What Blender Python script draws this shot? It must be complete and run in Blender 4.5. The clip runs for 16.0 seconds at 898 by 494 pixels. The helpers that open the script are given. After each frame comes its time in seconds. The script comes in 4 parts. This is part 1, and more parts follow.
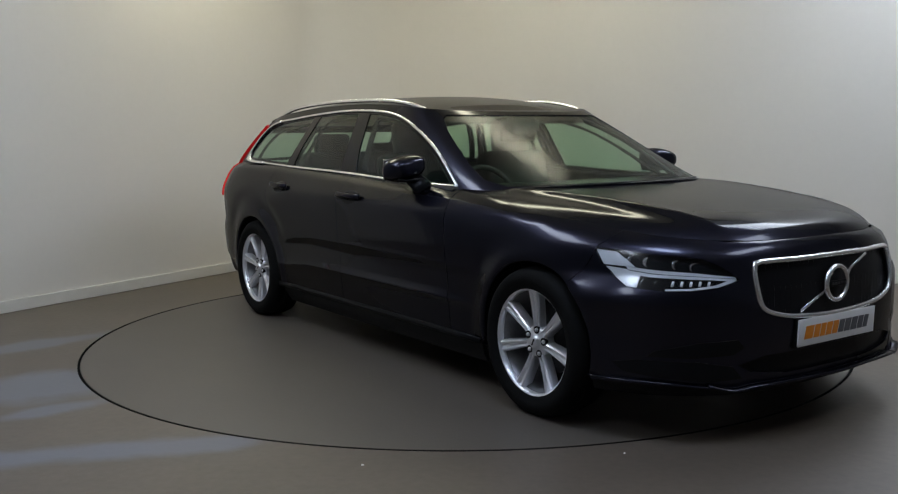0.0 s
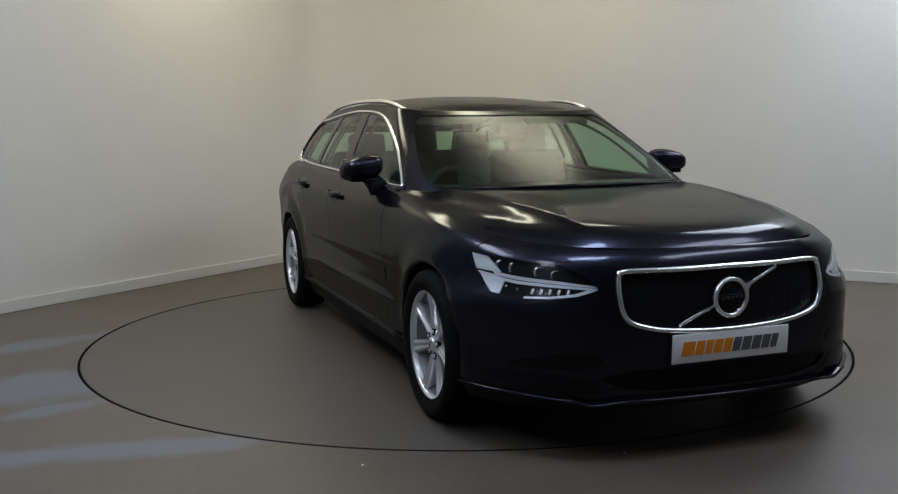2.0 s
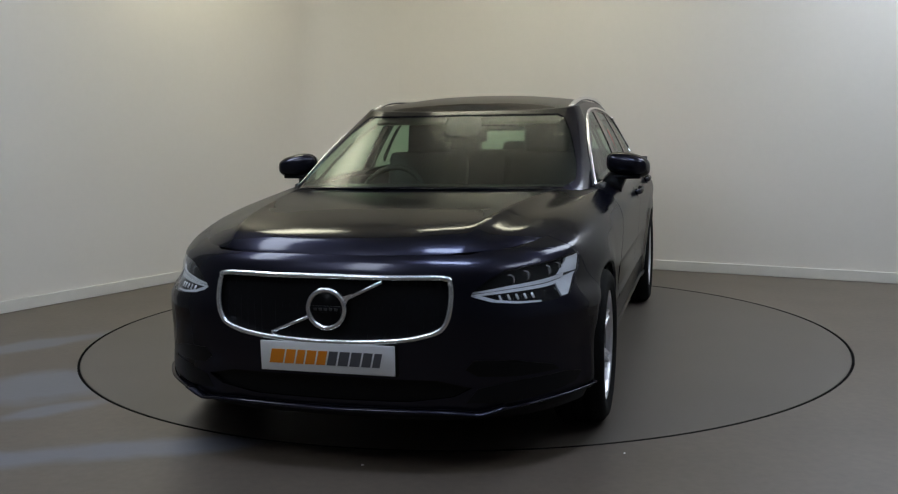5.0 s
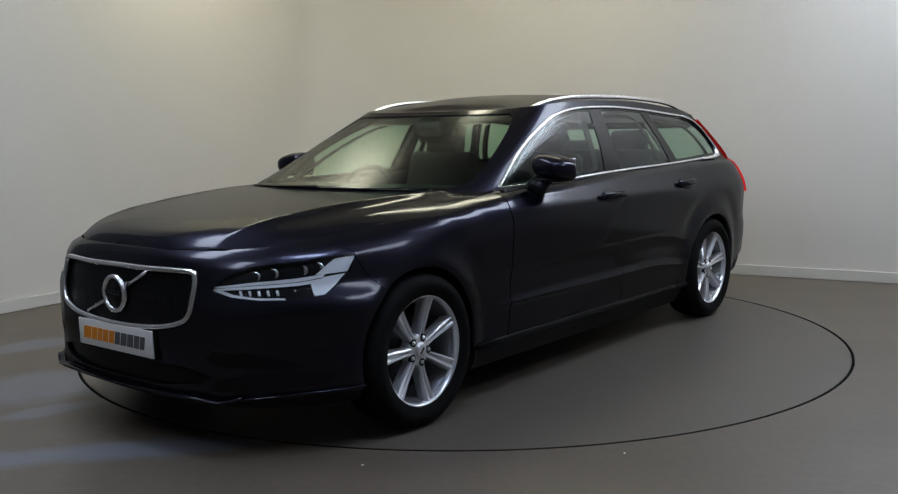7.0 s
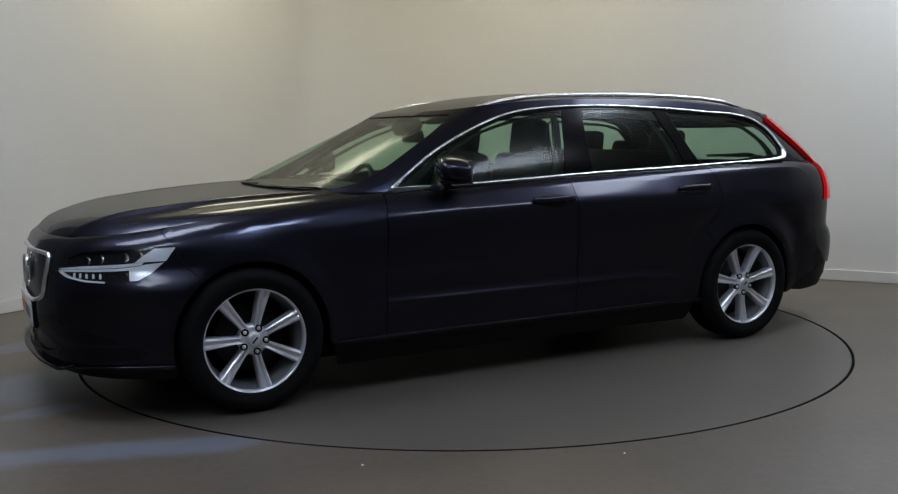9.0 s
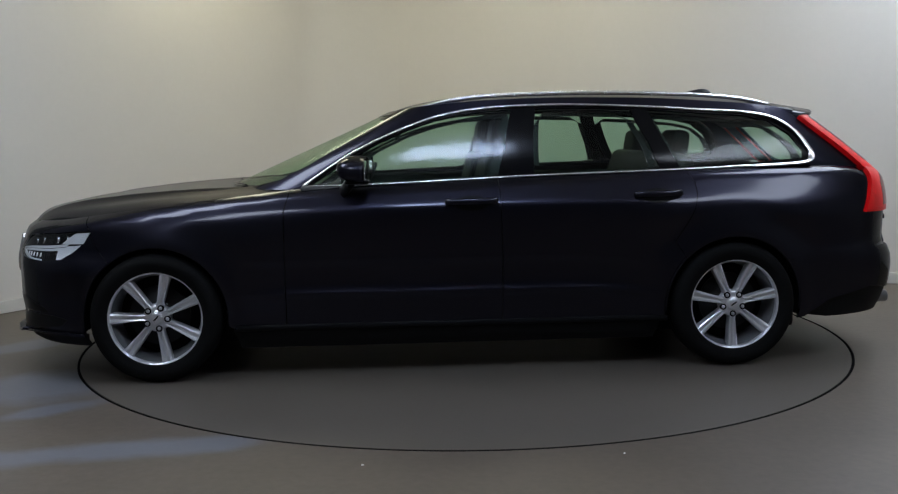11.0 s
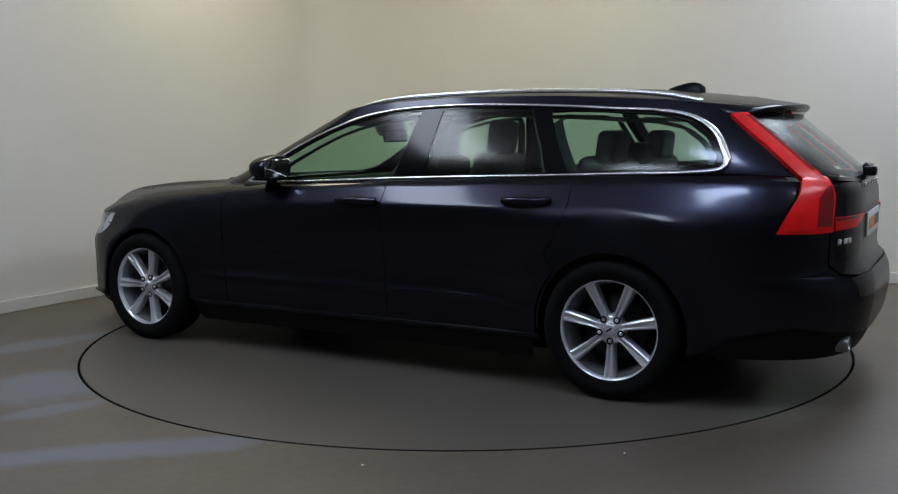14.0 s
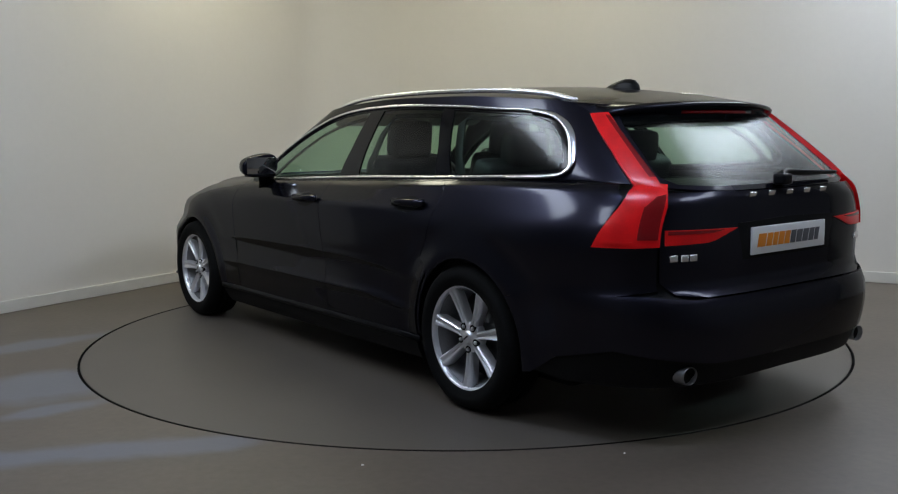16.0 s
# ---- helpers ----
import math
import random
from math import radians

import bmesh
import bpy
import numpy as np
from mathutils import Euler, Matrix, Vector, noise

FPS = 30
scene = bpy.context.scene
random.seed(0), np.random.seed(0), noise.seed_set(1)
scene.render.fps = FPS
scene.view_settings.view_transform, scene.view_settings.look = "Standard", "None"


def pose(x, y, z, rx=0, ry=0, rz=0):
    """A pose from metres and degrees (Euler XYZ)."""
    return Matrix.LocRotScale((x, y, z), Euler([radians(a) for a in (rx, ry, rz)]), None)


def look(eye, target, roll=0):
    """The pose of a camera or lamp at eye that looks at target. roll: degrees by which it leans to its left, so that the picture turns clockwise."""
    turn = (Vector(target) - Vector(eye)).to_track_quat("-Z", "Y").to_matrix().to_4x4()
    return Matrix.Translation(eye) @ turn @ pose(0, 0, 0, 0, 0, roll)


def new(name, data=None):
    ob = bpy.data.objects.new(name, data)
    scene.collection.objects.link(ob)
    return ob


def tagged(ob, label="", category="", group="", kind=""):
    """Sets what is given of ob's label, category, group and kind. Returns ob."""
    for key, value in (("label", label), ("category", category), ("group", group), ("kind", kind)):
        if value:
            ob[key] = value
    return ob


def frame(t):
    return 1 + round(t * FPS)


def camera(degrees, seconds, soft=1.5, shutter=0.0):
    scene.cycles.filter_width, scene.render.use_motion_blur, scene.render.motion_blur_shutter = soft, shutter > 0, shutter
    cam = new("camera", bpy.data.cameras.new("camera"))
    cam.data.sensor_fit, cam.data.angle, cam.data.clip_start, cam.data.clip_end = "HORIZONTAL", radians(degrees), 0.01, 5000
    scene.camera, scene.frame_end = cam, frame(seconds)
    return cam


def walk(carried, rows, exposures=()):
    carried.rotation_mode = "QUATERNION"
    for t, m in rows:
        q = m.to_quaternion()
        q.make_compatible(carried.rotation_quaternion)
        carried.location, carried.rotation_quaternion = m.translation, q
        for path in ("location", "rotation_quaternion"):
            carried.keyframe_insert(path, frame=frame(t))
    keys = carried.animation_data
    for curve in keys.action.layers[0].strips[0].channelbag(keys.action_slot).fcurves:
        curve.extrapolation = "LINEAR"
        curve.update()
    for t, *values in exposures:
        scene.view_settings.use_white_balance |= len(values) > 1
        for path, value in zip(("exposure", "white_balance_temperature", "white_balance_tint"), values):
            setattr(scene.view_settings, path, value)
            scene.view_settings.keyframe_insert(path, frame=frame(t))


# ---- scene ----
cam = camera(50.78, 16.0, soft=1.2)
EYE = Vector((0.0, -5.769, 1.222))
YAW, PITCH = radians(0.824), radians(-6.872)
AIM = EYE + Vector((-math.sin(YAW) * math.cos(PITCH), math.cos(YAW) * math.cos(PITCH), math.sin(PITCH)))
walk(cam, [(0.0, look(EYE, AIM, -0.705)), (16.0, look(EYE, AIM, -0.705))])

# heading of the turning platform, degrees, clockwise as seen from above
TURN = [(0.0, -54.66), (0.5, -55.84), (1.0, -58.66), (1.5, -62.84), (2.0, -68.79), (2.5, -74.52), (3.0, -80.64), (3.5, -86.39),
        (4.0, -92.53), (4.5, -98.25), (5.0, -104.46), (6.25, -119.0), (7.5, -133.64), (8.0, -139.53), (8.5, -145.12), (9.0, -151.03),
        (9.5, -156.63), (10.75, -171.7), (12.0, -186.66), (12.5, -192.12), (13.0, -197.61), (13.5, -202.99), (14.0, -208.71),
        (14.5, -214.2), (15.0, -220.06), (15.5, -225.64), (16.0, -231.59)]
OFF = Vector((0.151, 0.125, 0.0))  # the car stands a little off the axis

# ---------------------------------------------------------------- light
world = bpy.data.worlds.new("world")
scene.world = world
world.use_nodes = True
world.node_tree.nodes["Background"].inputs[0].default_value = (0.6, 0.62, 0.65, 1)
world.node_tree.nodes["Background"].inputs[1].default_value = 0.03
scene.view_settings.exposure = 0.0


# ---------------------------------------------------------------- materials
def material(name, colour, rough=0.5, metal=0.0, vary=0.0, scale=6.0, fine=0.0, fine_scale=90.0, bump=0.0, coat=0.0, spec=0.5, emit=None, strength=0.0, ior=1.45, coat_rough=0.1, edge=1.0):
    m = bpy.data.materials.new(name)
    m.use_nodes = True
    t = m.node_tree
    b = t.nodes["Principled BSDF"]
    b.inputs["Base Color"].default_value = (*colour, 1)
    b.inputs["Roughness"].default_value = rough
    b.inputs["Metallic"].default_value = metal
    b.inputs["IOR"].default_value = ior
    b.inputs["Coat Weight"].default_value = coat
    b.inputs["Specular IOR Level"].default_value = spec
    b.inputs["Coat Roughness"].default_value = coat_rough
    b.inputs["Specular Tint"].default_value = (edge, edge, edge, 1)
    if emit:
        b.inputs["Emission Color"].default_value = (*emit, 1)
        b.inputs["Emission Strength"].default_value = strength
    if vary or fine or bump:
        co = t.nodes.new("ShaderNodeTexCoord")
        big, small = t.nodes.new("ShaderNodeTexNoise"), t.nodes.new("ShaderNodeTexNoise")
        for n, s in ((big, scale), (small, fine_scale)):
            n.inputs["Scale"].default_value = s
            n.inputs["Detail"].default_value = 5
            t.links.new(co.outputs["Object"], n.inputs["Vector"])
        add = t.nodes.new("ShaderNodeMath")
        add.operation = "MULTIPLY_ADD"
        t.links.new(big.outputs["Fac"], add.inputs[0])
        add.inputs[1].default_value, add.inputs[2].default_value = vary * 2, 1 - vary - fine
        add2 = t.nodes.new("ShaderNodeMath")
        add2.operation = "MULTIPLY_ADD"
        t.links.new(small.outputs["Fac"], add2.inputs[0])
        add2.inputs[1].default_value = fine * 2
        t.links.new(add.outputs[0], add2.inputs[2])
        mul = t.nodes.new("ShaderNodeVectorMath")
        mul.operation = "SCALE"
        mul.inputs[0].default_value = colour
        t.links.new(add2.outputs[0], mul.inputs["Scale"])
        t.links.new(mul.outputs[0], b.inputs["Base Color"])
        if bump:
            bp = t.nodes.new("ShaderNodeBump")
            bp.inputs["Strength"].default_value = bump
            bp.inputs["Distance"].default_value = 0.004
            t.links.new(small.outputs["Fac"], bp.inputs["Height"])
            t.links.new(bp.outputs[0], b.inputs["Normal"])
    return m


def glass_material(name, tint, gloss_rough=0.15, gloss=0.035, graze=0.5):
    m = bpy.data.materials.new(name)
    m.use_nodes = True
    t = m.node_tree
    t.nodes.remove(t.nodes["Principled BSDF"])
    out = t.nodes["Material Output"]
    tr, gl, mix, lw, pw, ma = (t.nodes.new("ShaderNode" + k) for k in ("BsdfTransparent", "BsdfGlossy", "MixShader", "LayerWeight", "Math", "Math"))
    tr.inputs[0].default_value = (*tint, 1)
    gl.inputs["Color"].default_value = (1, 1, 1, 1)
    gl.inputs["Roughness"].default_value = gloss_rough
    lw.inputs["Blend"].default_value = 0.5
    pw.operation, ma.operation = "POWER", "MULTIPLY_ADD"
    pw.inputs[1].default_value = 4.0
    ma.inputs[1].default_value, ma.inputs[2].default_value = graze, gloss
    t.links.new(lw.outputs["Facing"], pw.inputs[0])
    t.links.new(pw.outputs[0], ma.inputs[0])
    t.links.new(ma.outputs[0], mix.inputs[0])
    t.links.new(tr.outputs[0], mix.inputs[1])
    t.links.new(gl.outputs[0], mix.inputs[2])
    t.links.new(mix.outputs[0], out.inputs[0])
    return m


PAINT = material("paint", (0.022, 0.022, 0.035), 0.31, 0.93, fine=0.12, fine_scale=900, coat=0.52, spec=0.1, coat_rough=0.115, edge=0.15)
TRIM = material("black_trim", (0.008, 0.008, 0.009), 0.3, spec=0.12, vary=0.2, fine=0.2, bump=0.1)
PIANO = material("gloss_black", (0.004, 0.004, 0.005), 0.12, spec=0.3, vary=0.1)
PLASTIC = material("black_plastic", (0.008, 0.008, 0.0085), 0.55, spec=0.15, vary=0.2, fine=0.3, bump=0.25)
RUBBER = material("rubber", (0.0075, 0.0075, 0.0075), 0.75, spec=0.08, vary=0.25, fine=0.25, bump=0.3)
CHROME = material("chrome", (0.90, 0.90, 0.92), 0.27, 1.0, vary=0.05)
ALLOY = material("alloy", (0.82, 0.82, 0.85), 0.30, 0.72, vary=0.08, fine=0.05)
STEEL = material("brake_steel", (0.05, 0.05, 0.052), 0.45, 0.6, vary=0.2, fine=0.2)
BARREL = material("rim_inside", (0.22, 0.22, 0.23), 0.45, 0.6, vary=0.2, fine=0.2)
GLASS = glass_material("window_glass", (0.60, 0.77, 0.68), 0.15)
SCREEN = glass_material("windscreen_glass", (0.56, 0.72, 0.58), 0.22, 0.032, 0.28)
TAILGLASS = glass_material("rear_glass", (0.54, 0.68, 0.58), 0.27, 0.02)
CLEAR = glass_material("lamp_glass", (0.9, 0.92, 0.94))
RED = material("red_lens", (0.85, 0.008, 0.010), 0.34, 0.0, vary=0.25, scale=14, fine=0.1, fine_scale=160, coat=0.3, coat_rough=0.12, spec=0.3)
DARKRED = material("dark_red_lens", (0.22, 0.006, 0.008), 0.2, coat=0.4, vary=0.2)
LED = material("white_guide", (0.92, 0.93, 0.95), 0.24, 0.15, vary=0.08, scale=30)
GAP = material("gap_shade", (0.004, 0.004, 0.004), 0.9, spec=0.05, vary=0.2)
CLOTH = material("seat_leather", (0.018, 0.018, 0.019), 0.55, vary=0.2, fine=0.25, bump=0.3)
HOUSING = material("grey_housing", (0.07, 0.072, 0.068), 0.6, vary=0.1)
LINER = material("headliner", (0.25, 0.25, 0.23), 0.9, vary=0.08, fine=0.1)
PLATE = material("plate_white", (0.82, 0.82, 0.82), 0.3, vary=0.04)
ORANGE = material("orange_print", (0.85, 0.28, 0.02), 0.35, vary=0.1)
GREY = material("grey_print", (0.11, 0.11, 0.12), 0.35, vary=0.1)
WALL = material("wall_paint", (0.685, 0.65, 0.597), 0.75, vary=0.05, scale=0.7, fine=0.02, fine_scale=25, bump=0.05)
# for the walls out of view, dark so the car's sides reflect little
BACKWALL = material("unseen_wall_dark", (0.19, 0.19, 0.19), 0.8, vary=0.1, scale=0.7, fine=0.05)
SKIRT = material("skirting_paint", (0.64, 0.62, 0.57), 0.5, vary=0.06, fine=0.05)
CEIL = material("ceiling_paint", (0.78, 0.78, 0.75), 0.85, vary=0.05)
PIPE = material("pipe_steel", (0.30, 0.30, 0.31), 0.35, 0.9, vary=0.15, fine=0.1)
FRAME = material("fitting_metal", (0.6, 0.6, 0.6), 0.4, 0.5, vary=0.05)



# ---------------------------------------------------------------- mesh helpers
def part(name, bm, mat, parent=None, label="", smooth=True, normals=None):
    me = bpy.data.meshes.new(name)
    bm.to_mesh(me)
    bm.free()
    me.materials.append(mat)
    ob = new(name, me)
    if smooth:
        me.polygons.foreach_set("use_smooth", [True] * len(me.polygons))
    if normals is not None:
        me.normals_split_custom_set_from_vertices(normals)
    if parent:
        ob.parent = parent
    return tagged(ob, label)


def box(size, at=(0, 0, 0), bevel=0.0, turn=(0, 0, 0), seg=2, bm=None):
    own = bmesh.new()
    bmesh.ops.create_cube(own, size=1, matrix=Matrix.Diagonal((*size, 1)))
    if bevel:
        bmesh.ops.bevel(own, geom=own.edges[:], offset=bevel, segments=seg, affect="EDGES", profile=0.6)
    bmesh.ops.transform(own, matrix=pose(*at, *turn), verts=own.verts)
    return join(bm, own) if bm else own


def join(a, b):
    me = bpy.data.meshes.new("tmp")
    b.to_mesh(me)
    b.free()
    a.from_mesh(me)
    bpy.data.meshes.remove(me)
    return a


def lathe(profile, n=48, axis="y"):
    """Profile of (radius, height) turned round an axis."""
    bm = bmesh.new()
    rings = []
    for r, h in profile:
        ring = []
        for i in range(n):
            a = 2 * math.pi * i / n
            p = (r * math.cos(a), h, r * math.sin(a)) if axis == "y" else (r * math.cos(a), r * math.sin(a), h)
            ring.append(bm.verts.new(p))
        rings.append(ring)
    for a, b in zip(rings, rings[1:]):
        for i in range(n):
            bm.faces.new((a[i], a[(i + 1) % n], b[(i + 1) % n], b[i]))
    bmesh.ops.recalc_face_normals(bm, faces=bm.faces)
    return bm


def smooth_path(points, step=0.03, closed=False):
    """Catmull-Rom curve through the points, evenly spaced."""
    p = [Vector(q) for q in points]
    n, out = len(p), []
    for i in range(n if closed else n - 1):
        a, b, c, d = (p[(i + k) % n] if closed else p[min(max(i + k, 0), n - 1)] for k in (-1, 0, 1, 2))
        m = max(1, math.ceil((c - b).length / step))
        for j in range(m):
            t = j / m
            out.append(0.5 * (2 * b + (c - a) * t + (2 * a - 5 * b + 4 * c - d) * t * t + (3 * b - a - 3 * c + d) * t ** 3))
    return out if closed else out + [p[-1]]


def sweep(path, wide, high, up=(0, 0, 1), closed=False, n=8, taper=None):
    """A rounded bar of that section along a path."""
    bm, rings, up = bmesh.new(), [], Vector(up)
    m = len(path)
    for i, p in enumerate(path):
        a, b = (path[(i - 1) % m], path[(i + 1) % m]) if closed else (path[max(i - 1, 0)], path[min(i + 1, m - 1)])
        f = (Vector(b) - Vector(a)).normalized()
        s = f.cross(up).normalized()
        u = s.cross(f)
        k = taper(i / (m - 1)) if taper else 1
        rings.append([bm.verts.new(Vector(p) + s * (math.cos(t) * wide / 2 * k) + u * (math.sin(t) * high / 2 * k)) for t in (2 * math.pi * j / n for j in range(n))])
    for a, b in zip(rings, rings[1:] + (rings[:1] if closed else [])):
        for j in range(n):
            bm.faces.new((a[j], a[(j + 1) % n], b[(j + 1) % n], b[j]))
    if not closed:
        bm.faces.new(rings[0][::-1])
        bm.faces.new(rings[-1])
    bmesh.ops.recalc_face_normals(bm, faces=bm.faces)
    return bm


def inside(px, py, loop):
    x, y = np.asarray(loop)[:, 0], np.asarray(loop)[:, 1]
    hit = np.zeros(np.shape(px), bool)
    j = len(x) - 1
    for i in range(len(x)):
        c = ((y[i] > py) != (y[j] > py)) & (px < (x[j] - x[i]) * (py - y[i]) / (y[j] - y[i] + 1e-12) + x[i])
        hit ^= c
        j = i
    return hit


def cut_patch(surface, loops, step=0.04, rim=0.012, offset=0.0):
    """A piece of a curved surface inside the first loop and outside the others (loops in the surface's own two coordinates), with a turned-in edge.
    Returns its bmesh and its normals."""
    from mathutils.geometry import delaunay_2d_cdt
    fine = []
    for loop in loops:
        out = []
        for a, b in zip(loop, loop[1:] + loop[:1]):
            k = max(1, math.ceil(math.dist(a, b) / step))
            out += [(a[0] + (b[0] - a[0]) * i / k, a[1] + (b[1] - a[1]) * i / k) for i in range(k)]
        fine.append(out)
    pts, edges = [], []
    for out in fine:
        base = len(pts)
        pts += out
        edges += [(base + i, base + (i + 1) % len(out)) for i in range(len(out))]
    border = np.array(pts)
    lo, hi = border.min(0), border.max(0)
    gx, gy = np.meshgrid(np.arange(lo[0] + step / 2, hi[0], step), np.arange(lo[1] + step / 2, hi[1], step))
    gx, gy = gx.ravel(), gy.ravel()
    ok = inside(gx, gy, fine[0])
    for hole in fine[1:]:
        ok &= ~inside(gx, gy, hole)
    gx, gy = gx[ok], gy[ok]
    if len(gx):
        near = np.array([np.min((border[:, 0] - a) ** 2 + (border[:, 1] - b) ** 2) for a, b in zip(gx, gy)])
        keep = near > (0.45 * step) ** 2
        pts = pts + list(zip(gx[keep], gy[keep]))
    v, e, f, *_ = delaunay_2d_cdt([Vector((float(a), float(b))) for a, b in pts], edges, [], 0, 1e-6)
    v = np.array([tuple(q) for q in v])
    tri = np.array([q for q in f])
    mid = v[tri].mean(1)
    ok = inside(mid[:, 0], mid[:, 1], fine[0])
    for hole in fine[1:]:
        ok &= ~inside(mid[:, 0], mid[:, 1], hole)
    tri = tri[ok]
    P, N = surface(v[:, 0], v[:, 1]), surface_normal(surface, v[:, 0], v[:, 1])
    P = P + N * offset
    bm = bmesh.new()
    bv = [bm.verts.new(p) for p in P]
    normals = [Vector(q) for q in N]
    faces = []
    for a, b, c in tri:
        w = np.cross(P[b] - P[a], P[c] - P[a])
        if np.dot(w, N[a]) < 0:
            b, c = c, b
        try:
            faces.append(bm.faces.new((bv[a], bv[b], bv[c])))
        except ValueError:
            pass
    if rim:
        count = {}
        for a, b, c in tri:
            for q in ((a, b), (b, c), (c, a)):
                count.setdefault(tuple(sorted(q)), []).append((P[a] + P[b] + P[c]) / 3)
        for key, uses in count.items():
            if len(uses) != 1:
                continue
            a, b = key
            d = Vector(P[b] - P[a])
            side = d.cross(Vector(N[a])).normalized()
            if side.dot(Vector((P[a] + P[b]) / 2 - uses[0])) < 0:
                side.negate()
            if d.cross(Vector(N[a])).dot(side) > 0:
                a, b = b, a
            quad = []
            for i in (a, b):
                quad.append(bm.verts.new(P[i]))
                normals.append(side)
            for i in (b, a):
                quad.append(bm.verts.new(P[i] - N[i] * rim))
                normals.append(side)
            bm.faces.new(quad)
    loose = [q for q in bm.verts if not q.link_faces]
    if loose:
        bm.verts.index_update()
        gone = {q.index for q in loose}
        normals = [q for i, q in enumerate(normals) if i not in gone]
        bmesh.ops.delete(bm, geom=loose, context="VERTS")
    return bm, normals


def surface_normal(surface, u, v, e=0.004):
    a, b = surface(u + e, v) - surface(u - e, v), surface(u, v + e) - surface(u, v - e)
    n = np.cross(a, b)
    n /= np.linalg.norm(n, axis=1)[:, None] + 1e-12
    P = surface(u, v)
    flip = (n * (P - np.array([0, 0, 0.55]) * [1, 1, 1]) * [0.3, 1, 1]).sum(1) < 0
    n[flip] *= -1
    return n


# ---------------------------------------------------------------- the car's surfaces (x ahead, y to its left, metres)
def curve(*knots):
    """A smooth function through (x, value) knots."""
    xs, ys = np.array(knots, float).T
    o = np.argsort(xs)
    xs, ys = xs[o], ys[o]
    h = np.diff(xs)
    d = np.diff(ys) / h
    m = np.concatenate([[d[0]], np.where(d[1:] * d[:-1] > 0, 2 * d[1:] * d[:-1] / np.where(np.abs(d[1:] + d[:-1]) < 1e-9, 1, d[1:] + d[:-1]), 0), [d[-1]]])

    def f(x):
        x = np.clip(x, xs[0], xs[-1])
        i = np.clip(np.searchsorted(xs, x) - 1, 0, len(h) - 1)
        t = (x - xs[i]) / h[i]
        return (1 + 2 * t) * (1 - t) ** 2 * ys[i] + t * (1 - t) ** 2 * h[i] * m[i] + t * t * (3 - 2 * t) * ys[i + 1] + t * t * (t - 1) * h[i] * m[i + 1]
    return f


def corner_table(n, a, w):
    """Superellipse quarter by arc length: how far along, how far across, its length."""
    ph = np.linspace(0, math.pi / 2, 4001)
    q, e = np.cos(ph) ** (2 / n), np.sin(ph) ** (2 / n)
    s = np.concatenate([[0], np.cumsum(np.hypot(np.diff(q) * a, np.diff(e) * w))])
    return s, q, e


class Hull:
    """A ring round the car: nose at u = 0, left side u > 0, tail at the end; v goes up."""

    def __init__(self, start, front, back, tail, width, nf, nr, af, ar, w):
        self.start, self.front, self.back, self.tail, self.width = start, front, back, tail, width
        self.sf, self.qf, self.ef = corner_table(nf, af, w)
        self.sr, self.qr, self.er = corner_table(nr, ar, w)
        self.l1 = self.sf[-1]
        self.l2 = self.l1 + float(start(0.5) - back(0.5))
        self.l3 = self.l2 + self.sr[-1]

    def plan(self, u, v):
        u, v = np.broadcast_arrays(np.asarray(u, float), np.asarray(v, float))
        s = np.abs(u)
        s = np.where(s > self.l3, 2 * self.l3 - s, s)
        a, b = self.start(v), self.back(v)
        xf = a + np.interp(s, self.sf, self.qf) * (self.front(v) - a)
        xm = a + (b - a) * (s - self.l1) / (self.l2 - self.l1)
        r = self.l3 - s
        xr = b + np.interp(r, self.sr, self.qr) * (self.tail(v) - b)
        x = np.where(s < self.l1, xf, np.where(s < self.l2, xm, xr))
        e = np.where(s < self.l1, np.interp(s, self.sf, self.ef), np.where(s < self.l2, 1.0, np.interp(r, self.sr, self.er)))
        e = np.where(np.abs(u) > self.l3, -e, e) * np.where(u < 0, -1, 1)
        return x, e * self.width(x, v)

    def u_at_x(self, x, v):
        a, b = float(self.start(v)), float(self.back(v))
        if x > a:
            q = (x - a) / (float(self.front(v)) - a)
            return float(np.interp(min(q, 1), self.qf[::-1], self.sf[::-1]))
        if x > b:
            return self.l1 + (self.l2 - self.l1) * (a - x) / (a - b)
        q = (x - b) / (float(self.tail(v)) - b)
        return self.l3 - float(np.interp(min(q, 1), self.qr[::-1], self.sr[::-1]))

    def u_at_y(self, y, v, rear=False):
        lo, hi = (self.l2, self.l3) if rear else (0.0, self.l1)
        us = np.linspace(lo, hi, 1500)
        ys = self.plan(us, np.full(1500, float(v)))[1]
        if rear:
            us, ys = us[::-1], ys[::-1]
        k = np.argmax(ys)
        return math.copysign(1, y) * float(np.interp(abs(y), ys[:k + 1], us[:k + 1])) if not (rear and y < 0) else 2 * self.l3 - float(np.interp(-y, ys[:k + 1], us[:k + 1]))


